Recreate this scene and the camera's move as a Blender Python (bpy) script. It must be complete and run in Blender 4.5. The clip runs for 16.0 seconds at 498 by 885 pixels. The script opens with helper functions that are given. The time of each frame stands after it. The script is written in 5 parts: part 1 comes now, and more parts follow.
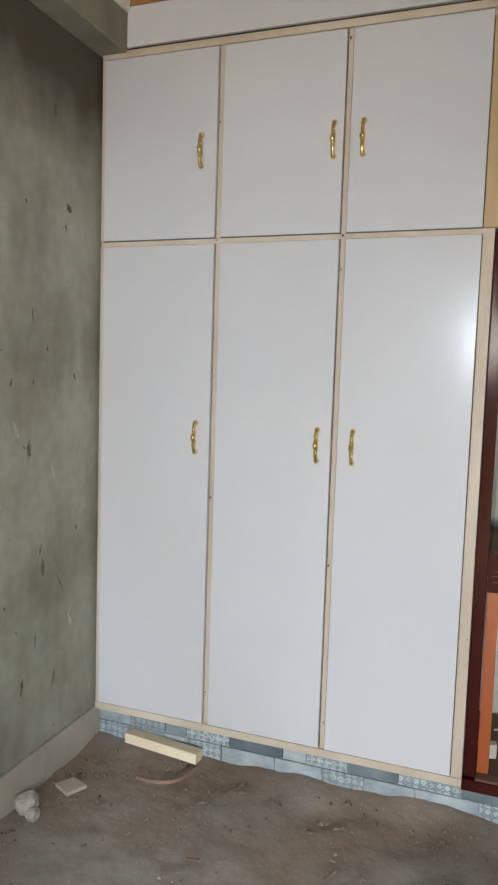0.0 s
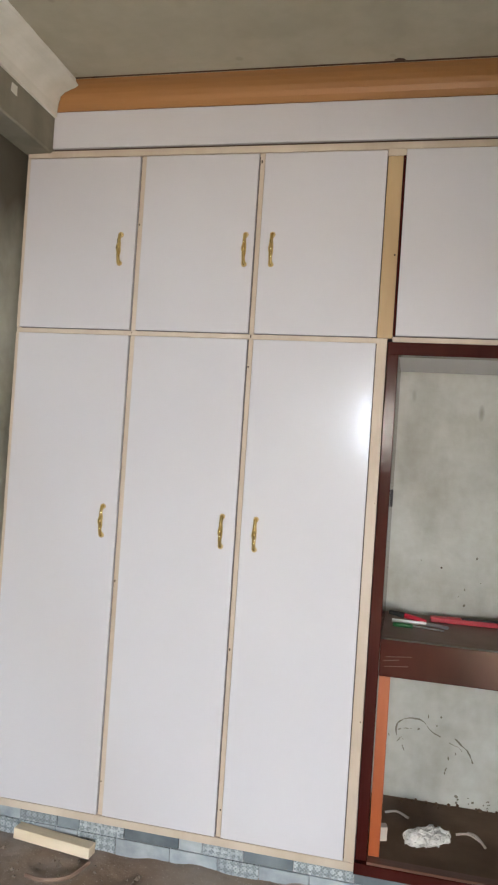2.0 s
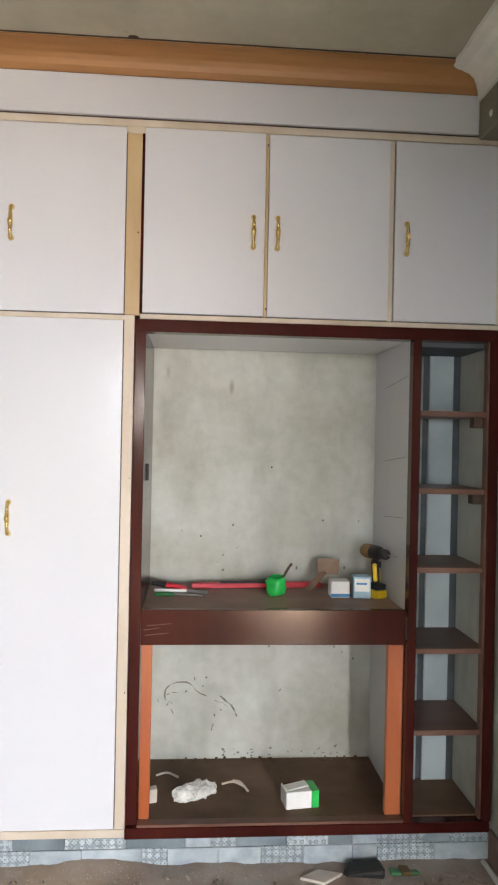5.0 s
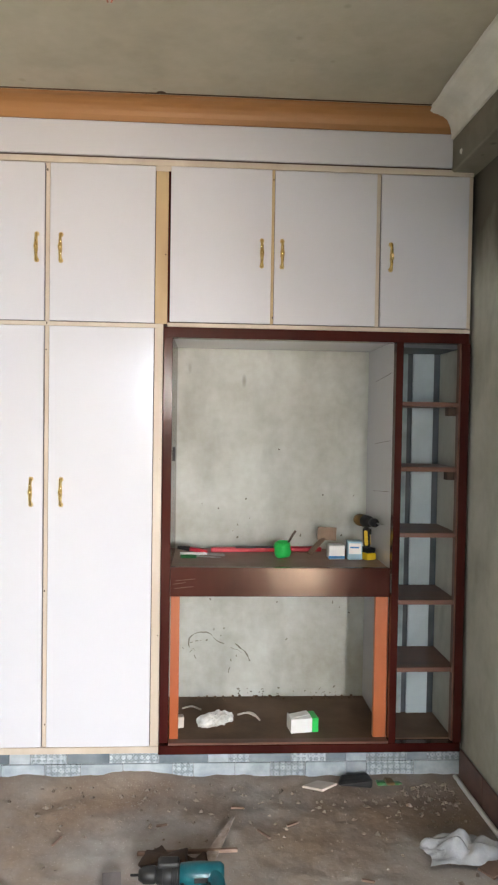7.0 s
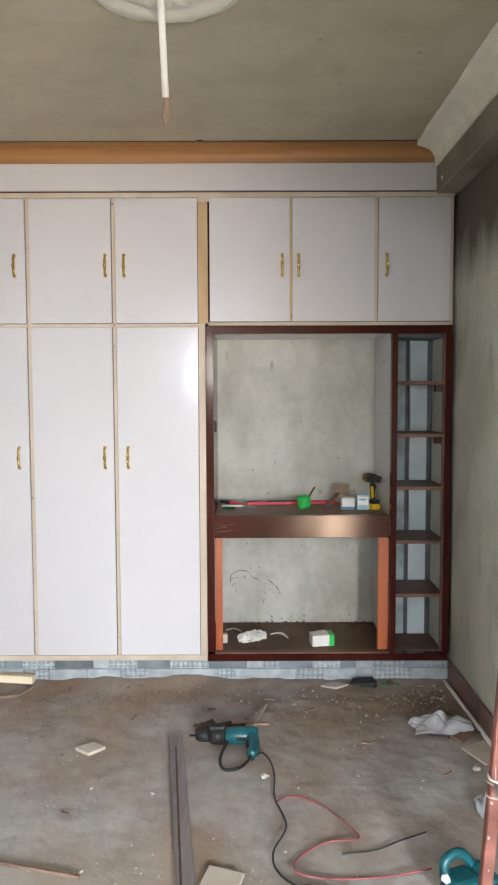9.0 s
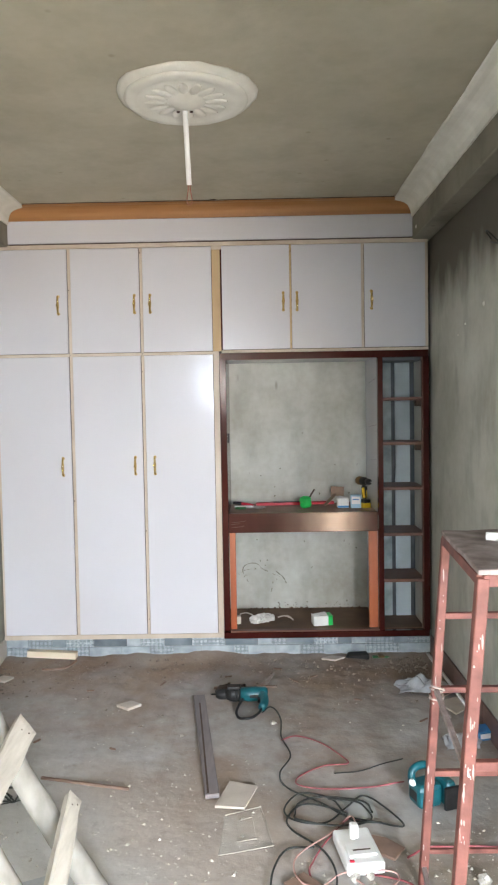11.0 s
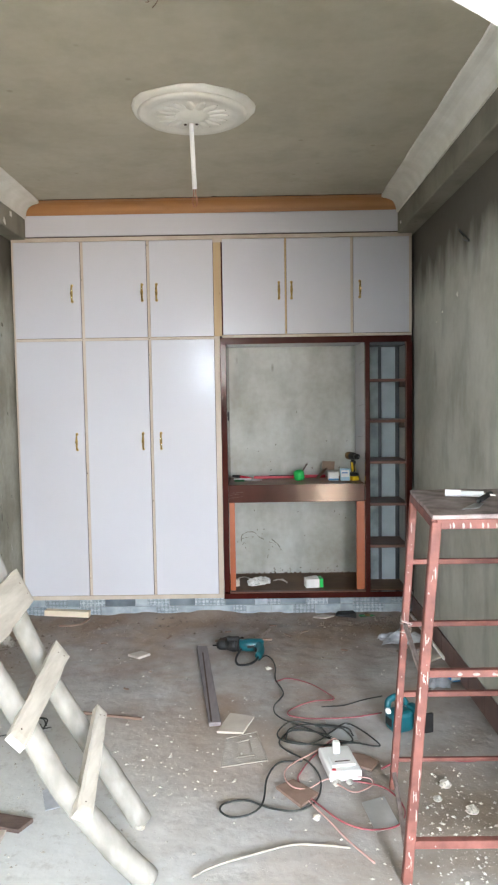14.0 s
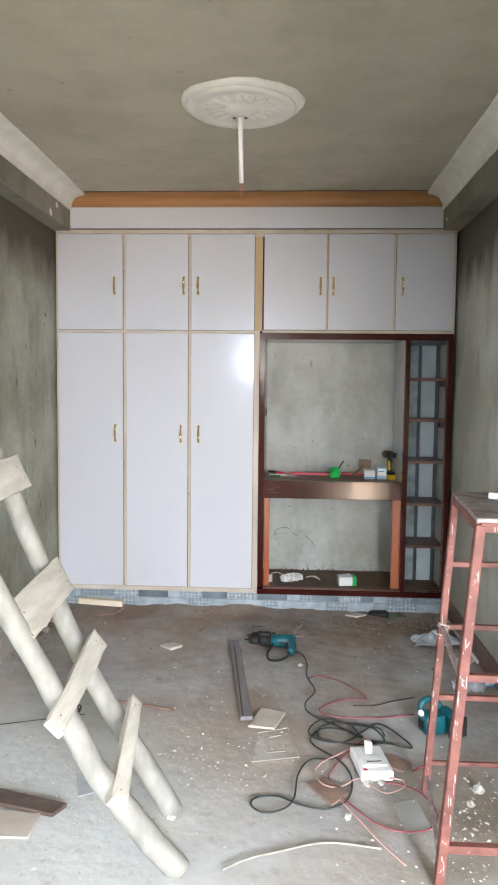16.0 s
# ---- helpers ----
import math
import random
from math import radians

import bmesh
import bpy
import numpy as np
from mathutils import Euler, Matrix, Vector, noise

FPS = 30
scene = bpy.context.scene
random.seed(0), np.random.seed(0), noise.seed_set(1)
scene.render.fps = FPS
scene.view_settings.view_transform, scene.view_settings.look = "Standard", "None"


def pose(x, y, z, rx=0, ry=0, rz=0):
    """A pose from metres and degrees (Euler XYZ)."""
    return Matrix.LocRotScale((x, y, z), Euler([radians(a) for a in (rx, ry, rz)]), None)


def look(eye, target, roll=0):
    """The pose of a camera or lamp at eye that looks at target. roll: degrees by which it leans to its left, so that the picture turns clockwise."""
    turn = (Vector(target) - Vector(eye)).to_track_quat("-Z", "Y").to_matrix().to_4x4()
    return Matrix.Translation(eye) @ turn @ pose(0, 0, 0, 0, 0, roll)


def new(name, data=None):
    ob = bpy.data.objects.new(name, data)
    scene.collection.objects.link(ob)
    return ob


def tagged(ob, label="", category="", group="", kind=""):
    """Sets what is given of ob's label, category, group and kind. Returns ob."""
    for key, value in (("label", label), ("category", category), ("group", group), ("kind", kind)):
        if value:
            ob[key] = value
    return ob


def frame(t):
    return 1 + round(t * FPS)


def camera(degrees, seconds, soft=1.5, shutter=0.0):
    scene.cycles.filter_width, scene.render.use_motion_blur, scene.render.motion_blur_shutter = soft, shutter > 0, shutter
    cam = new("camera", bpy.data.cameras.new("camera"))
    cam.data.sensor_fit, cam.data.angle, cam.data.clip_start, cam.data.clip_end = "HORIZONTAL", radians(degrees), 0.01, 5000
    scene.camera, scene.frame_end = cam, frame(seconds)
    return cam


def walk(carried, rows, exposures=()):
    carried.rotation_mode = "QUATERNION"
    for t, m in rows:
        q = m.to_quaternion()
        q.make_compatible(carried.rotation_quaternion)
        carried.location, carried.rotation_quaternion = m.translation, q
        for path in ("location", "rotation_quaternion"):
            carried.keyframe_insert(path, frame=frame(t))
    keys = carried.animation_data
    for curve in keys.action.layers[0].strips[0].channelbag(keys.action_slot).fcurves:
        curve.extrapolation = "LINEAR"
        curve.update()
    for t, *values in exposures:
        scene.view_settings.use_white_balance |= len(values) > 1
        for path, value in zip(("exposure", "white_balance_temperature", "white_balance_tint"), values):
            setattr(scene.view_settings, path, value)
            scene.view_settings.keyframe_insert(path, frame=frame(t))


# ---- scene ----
cam = camera(37.8, 16.0, soft=2.2)
PATH = [
    (0, (1.695, -2.685, 1.653), (1.005, -0.817, 1.466), 1.8),
    (0.5, (1.667, -2.725, 1.691), (0.992, -0.846, 1.571), 1.9),
    (1, (1.668, -2.767, 1.69), (1.051, -0.868, 1.587), 2.4),
    (1.5, (1.686, -2.799, 1.706), (1.11, -0.884, 1.737), 3.7),
    (2, (1.698, -2.807, 1.715), (1.26, -0.856, 1.74), 3.8),
    (2.5, (1.726, -2.815, 1.702), (1.413, -0.84, 1.74), 3.7),
    (3, (1.74, -2.83, 1.695), (1.575, -0.838, 1.752), 3.3),
    (3.5, (1.736, -2.83, 1.706), (1.677, -0.831, 1.745), 2.6),
    (4, (1.79, -2.822, 1.696), (1.817, -0.823, 1.721), 2.2),
    (4.5, (1.82, -2.836, 1.707), (1.926, -0.839, 1.734), 1.8),
    (4.7, (1.822, -2.828, 1.703), (1.964, -0.833, 1.72), 1.4),
    (6.8, (1.757, -3.308, 1.736), (1.915, -1.316, 1.649), 0.6),
    (7, (1.786, -3.412, 1.733), (1.904, -1.416, 1.675), 0.9),
    (7.5, (1.82, -3.685, 1.736), (1.843, -1.687, 1.664), 1.7),
    (8, (1.793, -3.892, 1.773), (1.853, -1.894, 1.716), 1.3),
    (8.5, (1.764, -4.079, 1.755), (1.8, -2.082, 1.656), 1.5),
    (8.7, (1.818, -4.174, 1.762), (1.822, -2.179, 1.628), 0.3),
    (10.8, (1.854, -4.998, 1.776), (1.849, -3.0, 1.676), -1.2),
    (11, (1.84, -5.084, 1.783), (1.816, -3.087, 1.688), -1.0),
    (11.5, (1.852, -5.229, 1.758), (1.838, -3.232, 1.636), -1.4),
    (12, (1.866, -5.344, 1.751), (1.815, -3.347, 1.656), -1.2),
    (12.5, (1.93, -5.507, 1.742), (1.85, -3.511, 1.649), -2.1),
    (13, (1.953, -5.591, 1.749), (1.837, -3.598, 1.629), -0.9),
    (13.5, (1.926, -5.589, 1.741), (1.84, -3.594, 1.635), -1.1),
    (14, (1.843, -5.558, 1.756), (1.824, -3.562, 1.617), -0.9),
    (14.5, (1.779, -5.542, 1.758), (1.678, -3.549, 1.62), 0.1),
    (15, (1.769, -5.551, 1.768), (1.648, -3.561, 1.62), 0.2),
    (15.5, (1.775, -5.557, 1.763), (1.649, -3.566, 1.622), 0.5),
    (16, (1.8, -5.554, 1.761), (1.695, -3.562, 1.607), 0.6),
]
EXPOSURES = [(0.0, -0.36, 6400, 10), (0.5, -0.30, 6550, 13), (2.0, -0.20, 6650, 15), (3.5, 0.04, 6600, 15), (4.7, 0.20, 6600, 15), (6.8, 0.30, 6650, 15), (8.7, 0.12, 6600, 15), (10.8, 0.03, 6350, 14), (16.0, -0.05, 6200, 14)]
walk(cam, [(t, look(eye, target, roll)) for t, eye, target, roll in PATH], EXPOSURES)

# ---- world, sky and large lights ----
world = bpy.data.worlds.new("sky")
scene.world = world
world.use_nodes = True
_nt = world.node_tree
_bg = _nt.nodes["Background"]
_sky = _nt.nodes.new("ShaderNodeTexSky")
_sky.sky_type = "NISHITA"
_sky.sun_disc = False
_sky.sun_elevation = radians(50)
_sky.sun_rotation = radians(60)
_nt.links.new(_sky.outputs[0], _bg.inputs[0])
_bg.inputs[1].default_value = 0.12

sun = new("sun", bpy.data.lights.new("sun", "SUN"))
sun.data.energy, sun.data.angle, sun.data.color = 2.0, radians(0.5), (1.0, 0.95, 0.88)
sun.matrix_world = look((8, 4, 12), (1.5, -4, 0))


def opening_light(name, x0, x1, y, z0, z1, watts, tilt, colour):
    d = bpy.data.lights.new(name, "AREA")
    d.shape, d.size, d.size_y, d.energy, d.color = "RECTANGLE", x1 - x0, z1 - z0, watts, colour
    o = new(name, d)
    o.matrix_world = pose((x0 + x1) / 2, y, (z0 + z1) / 2, 90 - tilt, 0, 0)
    return o


# daylight by the two rear openings
opening_light("window_daylight", 1.18, 1.38, -7.93, 1.98, 2.46, 2.4, 5, (0.90, 0.95, 1.0))
# light thrown up into the doorway by the sunlit yard
opening_light("doorway_daylight", 2.95, 3.85, -7.93, 0.58, 2.05, 350, -10, (1.0, 0.895, 0.77))
# open sky over the yard, seen through the doorway
opening_light("yard_skylight", 0.0, 7.5, -12.5, 1.9, 5.4, 14000, 0, (0.73, 0.875, 1.0))
# unseen fill light from the rear left, added to brighten the right wall
side = bpy.data.lights.new("side_fill_light", "AREA")
side.shape, side.size, side.size_y, side.energy, side.color = "RECTANGLE", 1.5, 1.3, 240, (0.88, 0.95, 1.0)
new("side_fill_light", side).matrix_world = pose(-1.49, -7.0, 1.75, 90, 0, -90)

# ---- materials ----


def mat(name, c1, c2, rough=0.6, scale=6.0, metal=0.0, bump=0.0, bscale=60.0, stretch=(1, 1, 1), spec=0.5, vary=0.0, world_space=False, fine=0.25, rvar=0.1):
    """Two scales of noise between two colours, fine relief and uneven gloss."""
    m = bpy.data.materials.new(name)
    m.use_nodes = True
    nt = m.node_tree
    N, K = nt.nodes, nt.links
    p = N["Principled BSDF"]
    p.inputs["Metallic"].default_value = metal
    p.inputs["Specular IOR Level"].default_value = spec
    if world_space:
        src = N.new("ShaderNodeNewGeometry").outputs["Position"]
    else:
        src = N.new("ShaderNodeTexCoord").outputs["Object"]
    mp = N.new("ShaderNodeMapping")
    mp.inputs["Scale"].default_value = stretch
    K.new(src, mp.inputs[0])
    n1 = N.new("ShaderNodeTexNoise")
    n1.inputs["Scale"].default_value, n1.inputs["Detail"].default_value = scale, 6
    n2 = N.new("ShaderNodeTexNoise")
    n2.inputs["Scale"].default_value, n2.inputs["Detail"].default_value = bscale, 4
    K.new(mp.outputs[0], n1.inputs[0])
    K.new(mp.outputs[0], n2.inputs[0])
    ramp = N.new("ShaderNodeMapRange")
    ramp.inputs[1].default_value, ramp.inputs[2].default_value = 0.32, 0.68
    K.new(n1.outputs[0], ramp.inputs[0])
    add = N.new("ShaderNodeMath")
    add.operation = "MULTIPLY_ADD"
    add.inputs[1].default_value = fine
    K.new(n2.outputs[0], add.inputs[0])
    K.new(ramp.outputs[0], add.inputs[2])
    sub = N.new("ShaderNodeMath")
    sub.operation, sub.use_clamp = "SUBTRACT", True
    sub.inputs[1].default_value = fine * 0.5
    K.new(add.outputs[0], sub.inputs[0])
    mix = N.new("ShaderNodeMix")
    mix.data_type = "RGBA"
    mix.inputs[6].default_value, mix.inputs[7].default_value = (*c1, 1), (*c2, 1)
    K.new(sub.outputs[0], mix.inputs[0])
    out = mix.outputs[2]
    if vary:
        oi = N.new("ShaderNodeObjectInfo")
        mr = N.new("ShaderNodeMapRange")
        mr.inputs[3].default_value, mr.inputs[4].default_value = 1 - vary, 1 + vary
        K.new(oi.outputs["Random"], mr.inputs[0])
        hs = N.new("ShaderNodeHueSaturation")
        K.new(mr.outputs[0], hs.inputs["Value"])
        K.new(out, hs.inputs["Color"])
        out = hs.outputs[0]
    K.new(out, p.inputs["Base Color"])
    rr = N.new("ShaderNodeMapRange")
    rr.inputs[3].default_value, rr.inputs[4].default_value = max(0.03, rough - rvar), min(1, rough + rvar)
    K.new(n1.outputs[0], rr.inputs[0])
    K.new(rr.outputs[0], p.inputs["Roughness"])
    if bump:
        b = N.new("ShaderNodeBump")
        b.inputs["Strength"].default_value, b.inputs["Distance"].default_value = 1.0, bump
        K.new(n2.outputs[0], b.inputs["Height"])
        K.new(b.outputs[0], p.inputs["Normal"])
    return m


def plaster(name, c1, c2, dark, dark_above=None, rough=0.85, ragged=0.7):
    """Trowelled cement render: clouds, upright runs, small gouges, and above a given height a dark band for unfinished
    render and shade.
    """
    m = mat(name, c1, c2, rough, 1.6, bump=0.002, bscale=20, world_space=True, fine=0.6)
    nt = m.node_tree
    N, K = nt.nodes, nt.links
    p = N["Principled BSDF"]
    base = p.inputs["Base Color"].links[0].from_socket
    geo = N.new("ShaderNodeNewGeometry")
    mp = N.new("ShaderNodeMapping")
    mp.inputs["Scale"].default_value = (2.2, 2.2, 0.9)
    K.new(geo.outputs["Position"], mp.inputs[0])
    runs = N.new("ShaderNodeTexNoise")
    runs.inputs["Scale"].default_value, runs.inputs["Detail"].default_value = 2.2, 7
    K.new(mp.outputs[0], runs.inputs[0])
    r1 = N.new("ShaderNodeMapRange")
    r1.inputs[1].default_value, r1.inputs[2].default_value, r1.inputs[4].default_value = 0.5, 0.8, 0.5
    K.new(runs.outputs[0], r1.inputs[0])
    gm = N.new("ShaderNodeMapping")
    gm.inputs["Scale"].default_value = (7, 7, 2.6)
    K.new(geo.outputs["Position"], gm.inputs[0])
    vor = N.new("ShaderNodeTexVoronoi")
    vor.inputs["Scale"].default_value = 1.0
    K.new(gm.outputs[0], vor.inputs[0])
    r2 = N.new("ShaderNodeMapRange")
    r2.inputs[1].default_value, r2.inputs[2].default_value, r2.inputs[3].default_value, r2.inputs[4].default_value = 0.06, 0.13, 0.75, 0.0
    K.new(vor.outputs["Distance"], r2.inputs[0])
    few = N.new("ShaderNodeSeparateColor")
    K.new(vor.outputs["Color"], few.inputs[0])
    pick = N.new("ShaderNodeMapRange")
    pick.inputs[1].default_value, pick.inputs[2].default_value = 0.6, 0.95
    K.new(few.outputs[0], pick.inputs[0])
    spot = N.new("ShaderNodeMath")
    spot.operation = "MULTIPLY"
    K.new(r2.outputs[0], spot.inputs[0])
    K.new(pick.outputs[0], spot.inputs[1])
    mx = N.new("ShaderNodeMath")
    mx.operation = "MAXIMUM"
    K.new(r1.outputs[0], mx.inputs[0])
    K.new(spot.outputs[0], mx.inputs[1])
    fac = mx.outputs[0]
    # dark band: rough unplastered zone plus shade under the beams, put into the colour
    if dark_above:
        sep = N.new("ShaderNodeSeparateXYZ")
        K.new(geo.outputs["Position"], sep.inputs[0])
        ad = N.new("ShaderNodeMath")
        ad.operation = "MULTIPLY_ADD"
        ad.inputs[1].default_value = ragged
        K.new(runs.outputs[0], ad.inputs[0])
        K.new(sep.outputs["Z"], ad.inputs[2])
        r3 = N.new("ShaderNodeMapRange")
        r3.inputs[1].default_value, r3.inputs[2].default_value, r3.inputs[4].default_value = dark_above + 0.4 * ragged, dark_above + 0.4 * ragged + 0.32, 0.92
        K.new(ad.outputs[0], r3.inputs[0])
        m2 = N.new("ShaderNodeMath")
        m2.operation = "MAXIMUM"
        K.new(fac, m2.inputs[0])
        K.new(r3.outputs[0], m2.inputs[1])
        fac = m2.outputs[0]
    mix = N.new("ShaderNodeMix")
    mix.data_type = "RGBA"
    mix.inputs[7].default_value = (*dark, 1)
    K.new(fac, mix.inputs[0])
    K.new(base, mix.inputs[6])
    K.new(mix.outputs[2], p.inputs["Base Color"])
    return m


M_wall = plaster("cement_render", (0.235, 0.222, 0.168), (0.43, 0.43, 0.365), (0.062, 0.050, 0.032), dark_above=2.46, ragged=0.4)
M_wallr = plaster("pale_cement_render", (0.36, 0.35, 0.288), (0.52, 0.518, 0.455), (0.075, 0.062, 0.042), dark_above=2.42, ragged=0.6)
M_niche = plaster("niche_render", (0.34, 0.325, 0.265), (0.56, 0.575, 0.53), (0.19, 0.172, 0.128))
M_ceil = plaster("ceiling_render", (0.40, 0.365, 0.275), (0.50, 0.462, 0.358), (0.31, 0.277, 0.20))
M_beam = plaster("beam_render", (0.33, 0.32, 0.26), (0.42, 0.41, 0.34), (0.20, 0.19, 0.15))
# the side beams get a darker tone than the plain beam render
M_sbeam = plaster("dark_beam_render", (0.16, 0.145, 0.106), (0.26, 0.242, 0.188), (0.085, 0.072, 0.046))
M_gyps = mat("gypsum", (0.66, 0.64, 0.56), (0.78, 0.76, 0.69), 0.8, 7, bump=0.001, bscale=50, world_space=True)
M_white = mat("white_emulsion", (0.80, 0.79, 0.75), (0.86, 0.85, 0.82), 0.7, 3, bump=0.0006, world_space=True)
M_lam = mat("white_laminate", (0.560, 0.556, 0.585), (0.585, 0.581, 0.61), 0.16, 0.9, bump=0.00003, bscale=120, world_space=True, rvar=0.0, fine=0.05)
M_edge = mat("pale_edge_band", (0.45, 0.365, 0.275), (0.59, 0.51, 0.415), 0.55, 5, bump=0.0004, bscale=70, stretch=(1, 1, 0.25), world_space=True)
M_edged = mat("ochre_edge_band", (0.40, 0.27, 0.13), (0.52, 0.38, 0.20), 0.5, 5, bump=0.0004, bscale=70, stretch=(1, 1, 0.2), world_space=True)
M_oak = mat("oak_cornice", (0.33, 0.152, 0.050), (0.385, 0.185, 0.064), 0.45, 3, bump=0.0003, bscale=40, stretch=(0.35, 9, 9), world_space=True)
M_brown = mat("mahogany_laminate", (0.032, 0.006, 0.0055), (0.056, 0.0115, 0.009), 0.155, 5, bump=0.0002, bscale=60, stretch=(1, 1, 0.3), world_space=True, rvar=0.03, spec=0.21)
M_brown.node_tree.nodes["Principled BSDF"].inputs["Specular Tint"].default_value = (1.0, 0.80, 0.63, 1)
M_shelf = mat("brown_board", (0.095, 0.040, 0.027), (0.17, 0.085, 0.060), 0.42, 5, bump=0.0003, spec=0.3, stretch=(0.4, 2, 2), world_space=True)
M_dusty = mat("dusty_brown_board", (0.080, 0.042, 0.023), (0.175, 0.105, 0.064), 0.6, 4, bump=0.0006, world_space=True, spec=0.25)
M_red = mat("orange_brown_laminate", (0.36, 0.085, 0.025), (0.44, 0.125, 0.04), 0.35, 4, bump=0.0002, stretch=(3, 3, 0.4), world_space=True)
M_brass = mat("polished_brass", (0.82, 0.57, 0.20), (0.93, 0.72, 0.34), 0.24, 30, metal=1.0)
M_black = mat("black_plastic", (0.010, 0.010, 0.010), (0.022, 0.022, 0.022), 0.5, 30, spec=0.3)
M_gap = mat("dark_joint", (0.05, 0.03, 0.02), (0.08, 0.05, 0.035), 0.8, 20)
M_tile_p = mat("patterned_tile", (0.28, 0.325, 0.35), (0.46, 0.51, 0.535), 0.45, 30, bump=0.001, bscale=75, world_space=True, vary=0.15, fine=0.5)
_nt = M_tile_p.node_tree
_base = _nt.nodes["Principled BSDF"].inputs["Base Color"].links[0].from_socket
_g = _nt.nodes.new("ShaderNodeNewGeometry")
_vs = []
for _sc in (34.0, 68.0):
    _v = _nt.nodes.new("ShaderNodeTexVoronoi")
    _v.inputs["Scale"].default_value, _v.inputs["Randomness"].default_value = _sc, 0.12
    _nt.links.new(_g.outputs["Position"], _v.inputs[0])
    _w = _nt.nodes.new("ShaderNodeMath")
    _w.operation = "PINGPONG"
    _w.inputs[1].default_value = 0.22
    _nt.links.new(_v.outputs["Distance"], _w.inputs[0])
    _vs.append(_w)
_ad = _nt.nodes.new("ShaderNodeMath")
_nt.links.new(_vs[0].outputs[0], _ad.inputs[0])
_nt.links.new(_vs[1].outputs[0], _ad.inputs[1])
_rr = _nt.nodes.new("ShaderNodeMapRange")
_rr.inputs[1].default_value, _rr.inputs[2].default_value, _rr.inputs[4].default_value = 0.17, 0.27, 0.8
_nt.links.new(_ad.outputs[0], _rr.inputs[0])
_mx = _nt.nodes.new("ShaderNodeMix")
_mx.data_type = "RGBA"
_mx.inputs[7].default_value = (0.115, 0.145, 0.16, 1)
_nt.links.new(_rr.outputs[0], _mx.inputs[0])
_nt.links.new(_base, _mx.inputs[6])
_nt.links.new(_mx.outputs[2], _nt.nodes["Principled BSDF"].inputs["Base Color"])
M_tile_d = mat("slate_tile", (0.10, 0.13, 0.15), (0.20, 0.24, 0.26), 0.5, 9, bump=0.0008, world_space=True, vary=0.2)
M_tile_l = mat("pale_tile", (0.22, 0.262, 0.29), (0.40, 0.445, 0.47), 0.5, 12, bump=0.001, world_space=True, vary=0.15)
M_greyp = mat("grey_film", (0.36, 0.37, 0.36), (0.47, 0.48, 0.465), 0.5, 8, bump=0.0006, world_space=True)
M_grout = mat("cement_grout", (0.24, 0.25, 0.255), (0.40, 0.415, 0.415), 0.9, 14, bump=0.003, world_space=True)
M_skirt = mat("beige_skirting_tile", (0.38, 0.34, 0.29), (0.48, 0.44, 0.38), 0.4, 5, bump=0.0003, world_space=True, vary=0.08)
M_skirtb = mat("brown_skirting_tile", (0.10, 0.050, 0.042), (0.19, 0.11, 0.09), 0.4, 10, bump=0.0004, world_space=True, vary=0.15)
M_lime = mat("limewashed_wood", (0.21, 0.198, 0.172), (0.33, 0.315, 0.28), 0.9, 14, bump=0.0025, bscale=34, stretch=(1, 1, 0.5), fine=0.8)
M_plank = mat("limewashed_plank", (0.44, 0.405, 0.345), (0.62, 0.58, 0.51), 0.9, 5, bump=0.0014, bscale=22, stretch=(5, 0.8, 5), fine=0.6)
M_rust = mat("red_oxide_steel", (0.105, 0.032, 0.023), (0.215, 0.080, 0.060), 0.65, 14, bump=0.0006, bscale=80, world_space=True)
M_splash = mat("paint_splash", (0.26, 0.20, 0.17), (0.42, 0.36, 0.32), 0.75, 40)
M_deck = mat("dusty_deck", (0.15, 0.11, 0.10), (0.36, 0.30, 0.28), 0.7, 13, bump=0.001, world_space=True)
M_teal = mat("teal_tool_plastic", (0.0, 0.068, 0.085), (0.008, 0.105, 0.125), 0.42, 25)
M_steel = mat("dull_steel", (0.30, 0.30, 0.30), (0.5, 0.5, 0.5), 0.4, 30, metal=0.9)
M_strip = mat("grey_timber", (0.15, 0.13, 0.135), (0.245, 0.215, 0.215), 0.7, 6, bump=0.0006, stretch=(4, 0.6, 4))
M_cableb = mat("black_rubber", (0.014, 0.016, 0.014), (0.035, 0.04, 0.035), 0.55, 20)
M_cabler = mat("red_flex", (0.22, 0.032, 0.045), (0.34, 0.10, 0.105), 0.5, 20)
M_cablep = mat("dusty_pink_flex", (0.40, 0.22, 0.19), (0.52, 0.34, 0.29), 0.6, 20)
M_cordw = mat("dusty_cord", (0.27, 0.245, 0.205), (0.42, 0.385, 0.33), 0.85, 20)
M_whitep = mat("white_plastic", (0.78, 0.78, 0.76), (0.86, 0.86, 0.84), 0.35, 12)
M_bag = mat("thin_white_plastic_bag", (0.34, 0.36, 0.39), (0.50, 0.52, 0.55), 0.35, 10, bump=0.002, bscale=40)
M_board = mat("raw_brown_board", (0.17, 0.105, 0.075), (0.27, 0.18, 0.135), 0.75, 8, bump=0.0006)
M_shard = mat("tile_shard", (0.46, 0.40, 0.34), (0.58, 0.52, 0.45), 0.55, 8, bump=0.0004)
M_clod = mat("mortar_crumb", (0.15, 0.115, 0.09), (0.27, 0.22, 0.18), 0.9, 12, bump=0.001)
M_plankd = mat("dark_plank_wood", (0.045, 0.028, 0.024), (0.15, 0.105, 0.088), 0.6, 7, bump=0.0008, stretch=(1, 4, 4), fine=0.6)
M_tablet = mat("dusty_brown_top", (0.20, 0.112, 0.080), (0.31, 0.20, 0.155), 0.5, 6, bump=0.0004, world_space=True, spec=0.3)
